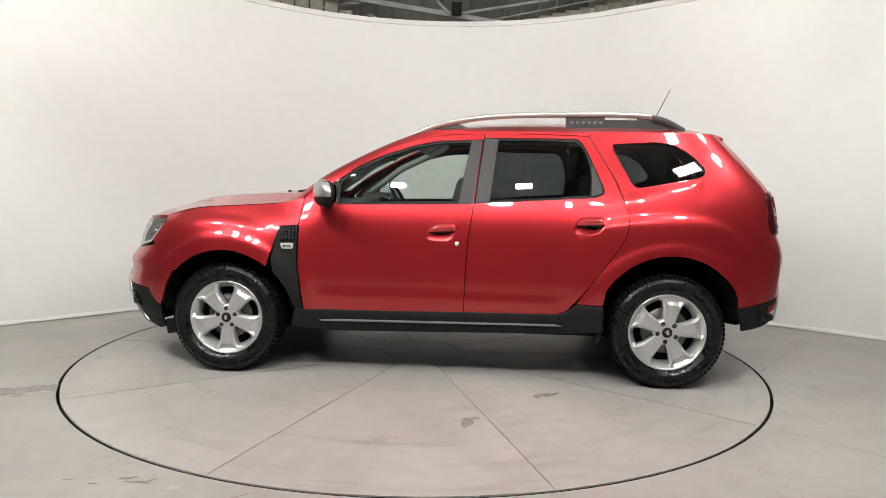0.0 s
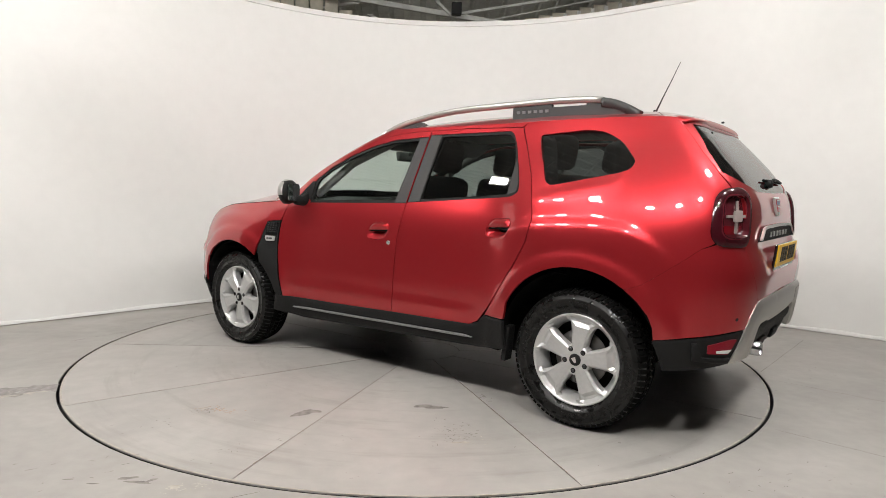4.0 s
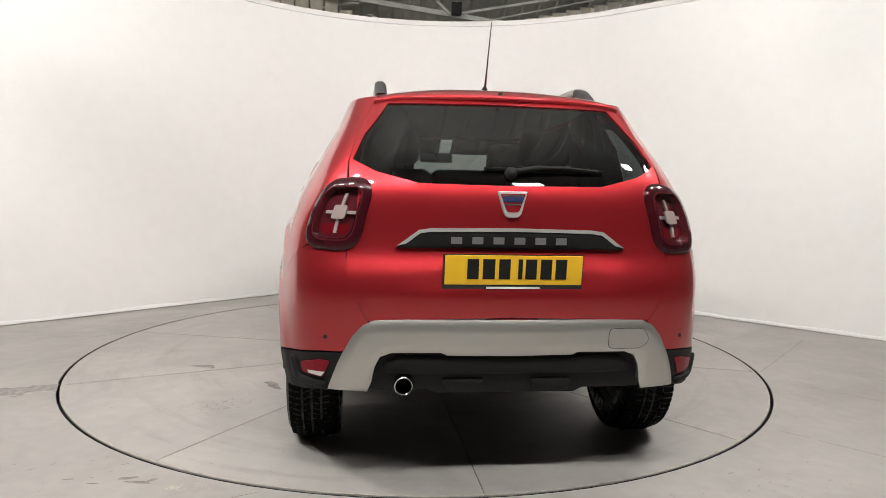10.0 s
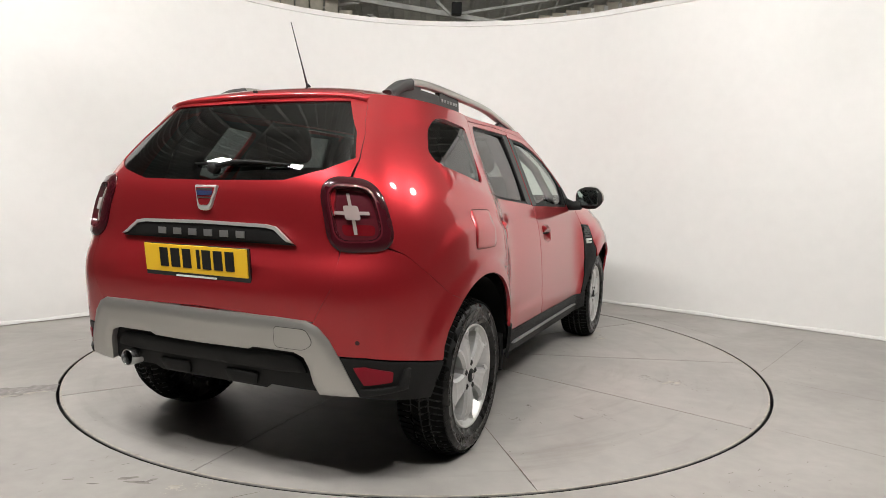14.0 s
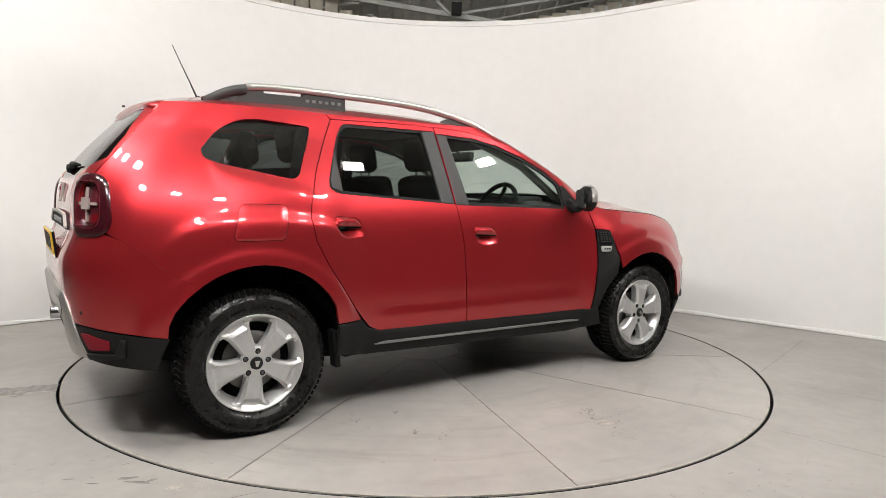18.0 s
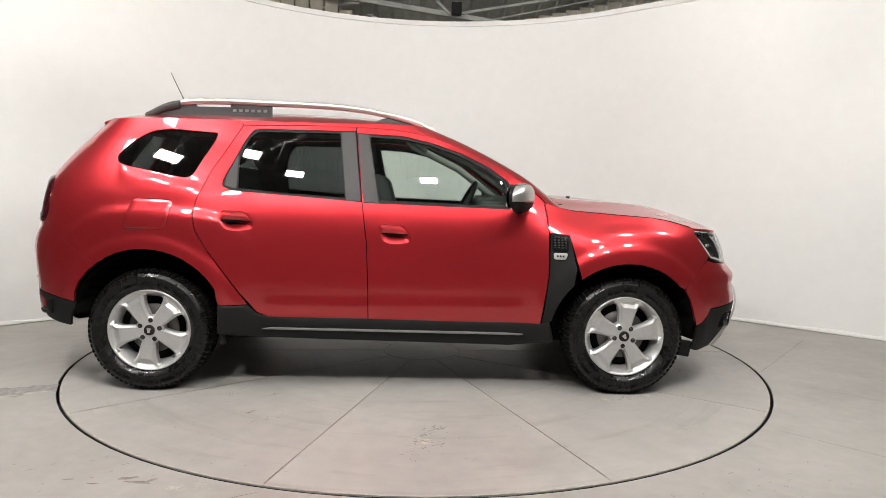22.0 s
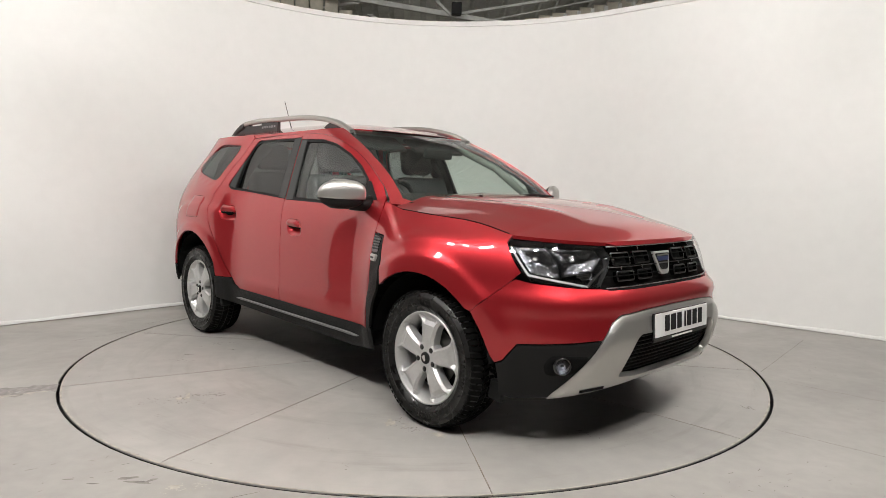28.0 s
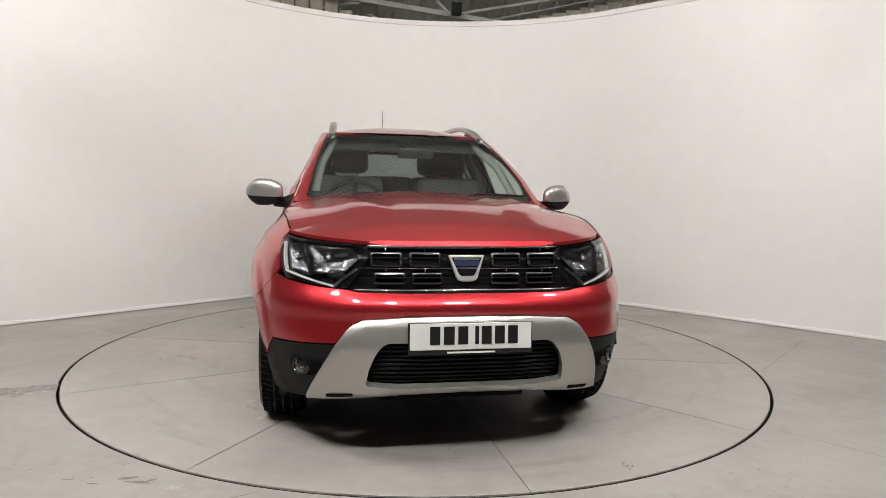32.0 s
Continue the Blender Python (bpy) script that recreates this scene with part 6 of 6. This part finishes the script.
def seat(x, y, wide, z=0.62, head=True):
    s = new("seat")
    s.parent, s.matrix_basis = car, pose(x, y, z)
    tagged(s, "charcoal cloth seat with a headrest")
    cushion("seat_cushion", (0.50, wide, 0.20), pose(0.22, 0, 0, 0, -6, 0), M_SEAT, s)
    cushion("seat_back", (0.16, wide, 0.62), pose(-0.09, 0, 0.31, 0, -14, 0), M_SEAT, s, "", 0.06)
    if not head:
        return
    cushion("headrest", (0.11, 0.27, 0.20), pose(-0.195, 0, 0.735, 0, -10, 0), M_SEAT, s, "padded headrest", 0.05)
    for d in (0.06, -0.06):
        put("headrest_post", mesh_of("headrest_post", *tube([(-0.16, d, 0.56), (-0.19, d, 0.68)], 0.007, 6)), M_CHROME, s)


for y in (0.37, -0.37):
    seat(0.02, y, 0.48)
for y in (0.40, -0.40, 0.0):
    seat(-0.80, y, 0.42, 0.64, abs(y) > 0.1)
for sg in (1, -1):
    cushion("sun_visor", (0.17, 0.46, 0.022), pose(0.13, sg * 0.27, 1.452, 0, 32, 0), M_GREY, car, "dark grey sun visor", 0.008)
rv = cushion("rear_view_mirror", (0.035, 0.24, 0.07), pose(0.44, 0.03, 1.385, 0, 10, 0), M_GREY, car, "dark interior mirror", 0.015)
put("mirror_stalk", mesh_of("mirror_stalk", *tube([(0.43, 0.03, 1.40), (0.385, 0.03, 1.43)], 0.012, 6)), M_GREY, rv)
for sg in (1, -1):
    put("belt_pillar", mesh_of("belt_pillar", *tube([(-0.15, sg * 0.67, 1.02), (-0.18, sg * 0.61, 1.25), (-0.22, sg * 0.50, 1.47)], 0.042, 8)), M_GREY, car, "dark grey inner pillar")
    put("tail_pillar", mesh_of("tail_pillar", *tube([(-1.07, sg * 0.67, 1.08), (-1.01, sg * 0.61, 1.30), (-0.94, sg * 0.485, 1.47)], 0.066, 8)), M_GREY, car, "dark grey inner pillar")
    put("rear_pillar", mesh_of("rear_pillar", *tube([(-1.68, sg * 0.52, 1.10), (-1.62, sg * 0.49, 1.30), (-1.52, sg * 0.42, 1.47)], 0.07, 8)), M_GREY, car, "dark grey inner pillar")
    put("screen_pillar", mesh_of("screen_pillar", *tube([(0.74, sg * 0.63, 1.10), (0.46, sg * 0.58, 1.31), (0.10, sg * 0.49, 1.475)], 0.026, 8)), M_LINER, car, "pale inner pillar")
boxed("load_floor", (0.85, 1.10, 0.03), pose(-1.45, 0, 0.90), M_SEAT, car, "dark load cover", 0.01)
boxed("underbody", (2.9, 0.96, 0.10), pose(0.2, 0, 0.265), M_DARK, car, "black underbody", 0.02)
boxed("sump_guard", (0.6, 0.7, 0.05), pose(1.55, 0, 0.235, 0, 6, 0), M_DARK, car, "black sump guard", 0.02)


# ---- roof steel and cladding seen over the wall ----
def beam(name, a, b, thick, material, label, deep=None):
    a, b = Vector(a), Vector(b)
    m = Matrix.Translation((a + b) / 2) @ (b - a).to_track_quat("X", "Z").to_matrix().to_4x4()
    ob = boxed(name, ((b - a).length, deep or thick, thick), m, material, None, label, 0.006)
    return tagged(ob, label, "beam", kind="structure")


M_BEAM = shader("pale galvanised steel", (0.62, 0.63, 0.60), 0.5, stain=0.25, stain_scale=4)
beam("beam_1", (-2.2, 7.0, 4.545), (1.35, 7.0, 4.065), 0.085, M_BEAM, "pale steel roof beam")
beam("beam_2", (0.40, 6.95, 4.17), (-0.22, 6.95, 4.76), 0.045, M_BEAM, "thin pale steel brace")
beam("beam_3", (0.55, 6.95, 4.205), (4.2, 6.95, 4.86), 0.045, M_BEAM, "pale steel roof rail")
beam("beam_4", (0.95, 7.05, 4.105), (4.6, 7.05, 4.90), 0.028, M_BEAM, "thin pale steel rail")
beam("beam_7", (0.05, -1.9, 4.75), (-2.6, -4.6, 4.95), 0.07, M_BEAM, "pale steel roof brace")
beam("beam_8", (0.05, -1.9, 4.75), (2.7, -4.6, 4.95), 0.05, M_BEAM, "pale steel roof brace")
beam("beam_5", (-3.4, 7.6, 4.15), (-0.7, 7.6, 4.62), 0.05, M_ROOF, "dark steel brace")
beam("beam_6", (-1.6, 8.2, 4.75), (-0.4, 8.2, 4.05), 0.06, M_ROOF, "dark steel brace")
tagged(boxed("junction_box", (0.17, 0.14, 0.20), pose(0.49, 6.84, 4.255), M_INK, None, "black junction box on the roof beam", 0.01), "black junction box fixed to the roof beam", "junction box", kind="structure")


def boards():
    """Cream upright boards behind the studio wall, cut to the slope of the roof steel."""
    for side, x0, x1 in ((0, -4.2, -1.08), (1, 1.5, 5.2)):
        w = thing("wall_partition_%d" % (side + 1), "cream upright cladding boards under the roof steel", "wall", kind="structure")
        n = int((x1 - x0) / 0.245)
        for i in range(n):
            x = x0 + (i + 0.5) * (x1 - x0) / n
            top = (4.5 if x < -1.6 else 4.42 - 0.72 * (x + 1.6)) if side == 0 else 4.085 + 0.2177 * (x - 0.95)
            boxed("board", (0.232, 0.03, top), pose(x, 7.4 + 0.006 * (i % 2), top / 2), M_CLAD, w, "", 0.004)
            if side:
                boxed("cleat", (0.06, 0.05, 0.085), pose(x + 0.11, 7.36, top - 0.07), M_ROOF, w, "dark cleat", 0.004)


boards()
top_line = cove(-0.012)
wall_line = cove(0.0)
verts, faces = [], []
for p, q in zip(wall_line, top_line):
    verts += [(p.x, p.y, WALL_H - 0.052), (q.x, q.y, WALL_H - 0.046), (q.x, q.y, WALL_H + 0.002), (p.x, p.y, WALL_H + 0.006)]
for i in range(len(wall_line) - 1):
    for j in range(3):
        faces.append((4 * i + j, 4 * i + 4 + j, 4 * i + 5 + j, 4 * i + 1 + j)[::-1])
tagged(put("trim", mesh_of("trim", verts, faces, False), M_WALL), "thin white capping along the wall's top", "trim", kind="structure")


crack, edge = cove(-0.0115), cove(-0.026)
verts, faces = [], []
for i, (p, q) in enumerate(zip(crack, edge)):
    k = 0.45 + 0.4 * math.sin(i * 1.7) * math.sin(i * 0.6 + 1) + (0.45 if i < 24 else 0.0)
    verts += [(p.x, p.y, 0.0035), (p.x + (q.x - p.x) * k, p.y + (q.y - p.y) * k, 0.0035)]
for i in range(len(crack) - 1):
    faces.append((2 * i, 2 * i + 1, 2 * i + 3, 2 * i + 2))
tagged(put("floor_crack", mesh_of("floor_crack", verts, faces, False), M_SEAM), "dirty dark crack along the wall's foot", "floor", kind="structure")


# ---- marks on the floor and on the turntable ----
rnd = random.Random(7)


def blob(cx, cy, rx, ry_, turn, z, n=14, rough=0.35):
    out = []
    ph = [rnd.uniform(0, 6.28) for _ in range(3)]
    for i in range(n):
        a = 2 * math.pi * i / n
        k = 1 + rough * (math.sin(2 * a + ph[0]) * 0.5 + math.sin(3 * a + ph[1]) * 0.35 + math.sin(5 * a + ph[2]) * 0.3)
        x, y = rx * k * math.cos(a), ry_ * k * math.sin(a)
        out.append((cx + x * math.cos(turn) - y * math.sin(turn), cy + x * math.sin(turn) + y * math.cos(turn), z))
    return out


def marks(name, shapes, material, parent, label):
    verts, faces = [], []
    for i, s in enumerate(shapes):
        s = [(x, y, z + 6e-5 * (i % 24)) for x, y, z in s]
        faces.append(tuple(range(len(verts), len(verts) + len(s))))
        verts += s
    ob = put(name, mesh_of(name, verts, faces, False), material, parent, label)
    return tagged(ob, label, "" if parent else "floor", kind="stuff")


def flecks(cx, cy, spread, turn, count, size, z, long=3.0):
    out = []
    for _ in range(count):
        u, v_ = rnd.gauss(0, spread), rnd.gauss(0, spread * 0.35)
        x = cx + u * math.cos(turn) - v_ * math.sin(turn)
        y = cy + u * math.sin(turn) + v_ * math.cos(turn)
        s = size * rnd.uniform(0.25, 0.9)
        out.append(blob(x, y, s * rnd.uniform(1, long), s * 0.5, turn + rnd.gauss(0, 0.9), z, 9, 0.8))
    return out


def streak(a, b, wide, z):
    (x0, y0), (x1, y1) = a, b
    d = math.hypot(x1 - x0, y1 - y0)
    nx, ny = -(y1 - y0) / d, (x1 - x0) / d
    n = max(4, int(d / 0.06))
    up, dn = [], []
    for i in range(n + 1):
        t = i / n
        w = wide * (0.4 + 0.6 * rnd.random()) * (0.3 + 0.7 * math.sin(math.pi * min(1, t * 4 + 0.15)) if t < 0.2 else 1)
        j = rnd.gauss(0, wide * 0.25)
        x, y = x0 + (x1 - x0) * t + nx * j, y0 + (y1 - y0) * t + ny * j
        up.append((x + nx * w / 2, y + ny * w / 2, z))
        dn.append((x - nx * w / 2, y - ny * w / 2, z))
    return up + dn[::-1]


Z1, Z2 = 0.0012, 0.0032
marks("floor_scuff", [blob(-1.14, -2.115, 0.035, 0.014, 0.3, Z1), blob(-1.085, -2.15, 0.05, 0.012, -0.2, Z1), blob(-1.04, -2.13, 0.02, 0.01, 0.6, Z1), blob(-1.25, -2.165, 0.022, 0.006, 0.1, Z1), blob(-1.36, -2.13, 0.02, 0.006, 0.2, Z1)] + flecks(-1.35, -2.05, 0.25, 0.2, 26, 0.006, Z1) + flecks(1.35, -2.15, 0.3, 0.2, 34, 0.006, Z1) + flecks(2.6, -0.6, 0.5, 0.6, 30, 0.006, Z1), M_DIRT, None, "small dark scuffs on the concrete floor")
marks("floor_wear", [streak((-3.0, -1.44), (-2.035, -0.99), 0.17, Z1), blob(-2.3, -1.06, 0.12, 0.05, 0.5, Z1), blob(-2.13, -0.97, 0.07, 0.04, 0.5, Z1)], shader("grey worn screed", (0.29, 0.277, 0.26), 0.75, grain=0.3, grain_scale=30), None, "grey worn strip across the concrete floor")
marks("floor_patch", [blob(-2.22, -1.15, 0.06, 0.015, 0.5, Z2, 20, 0.6), blob(-2.1, -1.08, 0.05, 0.012, 0.5, Z2, 20, 0.6), blob(-0.93, -2.19, 0.03, 0.012, 0.1, Z2, 20, 0.6)] + flecks(-2.2, -1.14, 0.13, 0.45, 60, 0.007, Z2) + flecks(-0.88, -2.19, 0.07, 0.1, 40, 0.006, Z2), M_PALE, None, "pale worn patches on the concrete floor")
marks("floor_joint", [streak(a, b, 0.0035, Z1) for a, b in (((2.24, -0.66), (3.1, -1.5)), ((2.24, -0.47), (3.1, 0.50)), ((1.76, -1.51), (2.5, -2.25)), ((-0.60, -2.22), (-1.1, -2.5)), ((-2.55, 0.10), (-2.22, 0.55)), ((2.45, 0.5), (2.1, 1.5)), ((-2.3, 0.7), (-2.0, 1.2)))], M_SEAM, None, "fine dark joints in the concrete floor")
disc_dark = [blob(-0.38, 1.43, 0.07, 0.03, 1.3, Z1), blob(-0.40, 1.38, 0.05, 0.02, 0.5, Z1), blob(-0.79, 0.94, 0.06, 0.03, 0.8, Z1), blob(-0.84, 0.92, 0.07, 0.02, 0.6, Z1)]
SPECKS = ((-0.83, -1.05, 0.02, 9, 0.01), (-1.06, -1.04, 0.06, 16, 0.008), (-0.88, -1.33, 0.02, 10, 0.012), (-0.79, -1.43, 0.05, 18, 0.007), (-0.03, -1.77, 0.1, 22, 0.006), (0.02, -1.61, 0.06, 36, 0.011), (-0.06, -1.88, 0.06, 14, 0.007), (1.00, -1.02, 0.05, 14, 0.007), (1.71, -0.46, 0.04, 10, 0.012), (0.48, -1.44, 0.08, 16, 0.006), (1.11, -1.08, 0.07, 30, 0.008), (2.08, 0.54, 0.02, 8, 0.013), (1.69, -0.52, 0.03, 4, 0.008), (0.09, -1.71, 0.08, 14, 0.008), (-1.13, 1.11, 0.08, 26, 0.008), (0.02, 1.72, 0.06, 20, 0.009), (-0.97, 0.62, 0.05, 8, 0.014), (-0.02, 1.68, 0.04, 12, 0.006), (-1.20, 1.16, 0.05, 30, 0.008), (-1.03, 1.12, 0.12, 22, 0.006), (0.00, -1.72, 0.03, 16, 0.01))
for x, y, spread, count, size in SPECKS:
    disc_dark += flecks(x, y, spread, rnd.uniform(0, 3), count, size, Z1, 1.7)
for _ in range(150):
    a, r = rnd.uniform(0, 6.283), 2.15 * math.sqrt(rnd.random())
    disc_dark += flecks(r * math.cos(a), r * math.sin(a), 0.05, rnd.uniform(0, 3), rnd.choice((1, 1, 2, 4)), 0.005, Z1)
marks("scuff", disc_dark, M_DIRT, turntable, "dark scuffs and flecks")
disc_pale = []
for x, y, spread, count in ((-0.01, -1.69, 0.08, 34), (1.28, -1.02, 0.09, 40), (1.01, -1.10, 0.1, 60), (0.00, -1.74, 0.06, 30), (0.06, 1.72, 0.06, 20), (-1.23, 1.23, 0.07, 26)):
    disc_pale += [blob(x, y, spread * 0.5, spread * 0.2, rnd.uniform(0, 3), Z2, 20, 0.6)] + flecks(x, y, spread, rnd.uniform(0, 3), count, 0.006, Z2, 1.7)
marks("wear", disc_pale, M_PALE, turntable, "pale worn patches")
rust = shader("rusty joint dirt", (0.27, 0.21, 0.155), 0.9, grain=0.5, grain_scale=40)
marks("rust_spot", flecks(-0.02, 1.68, 0.07, 0.3, 40, 0.006, Z2, 1.6), shader("orange rust", (0.42, 0.22, 0.10), 0.8), turntable, "small orange rust flecks")
marks("joint_dirt", [streak((0.3 * math.cos(a), 0.3 * math.sin(a)), (2.2 * math.cos(a), 2.2 * math.sin(a)), 0.0034, Z1) for a in (radians(1.5 + 36 * i) for i in range(10) if i not in (5,))], rust, turntable, "rusty dirt along the joints")


# ---- what turns ----
def motions():
    ox, oy = -0.1934, -0.1345
    turn_rows, car_rows = [], []
    for t, deg in TURN:
        a = radians(deg)
        turn_rows.append((t, pose(0, 0, 0, 0, 0, deg)))
        car_rows.append((t, pose(ox * math.cos(a) - oy * math.sin(a), ox * math.sin(a) + oy * math.cos(a), 0.004, 0, 0, deg)))
    walk(turntable, turn_rows)
    walk(car, car_rows)


motions()
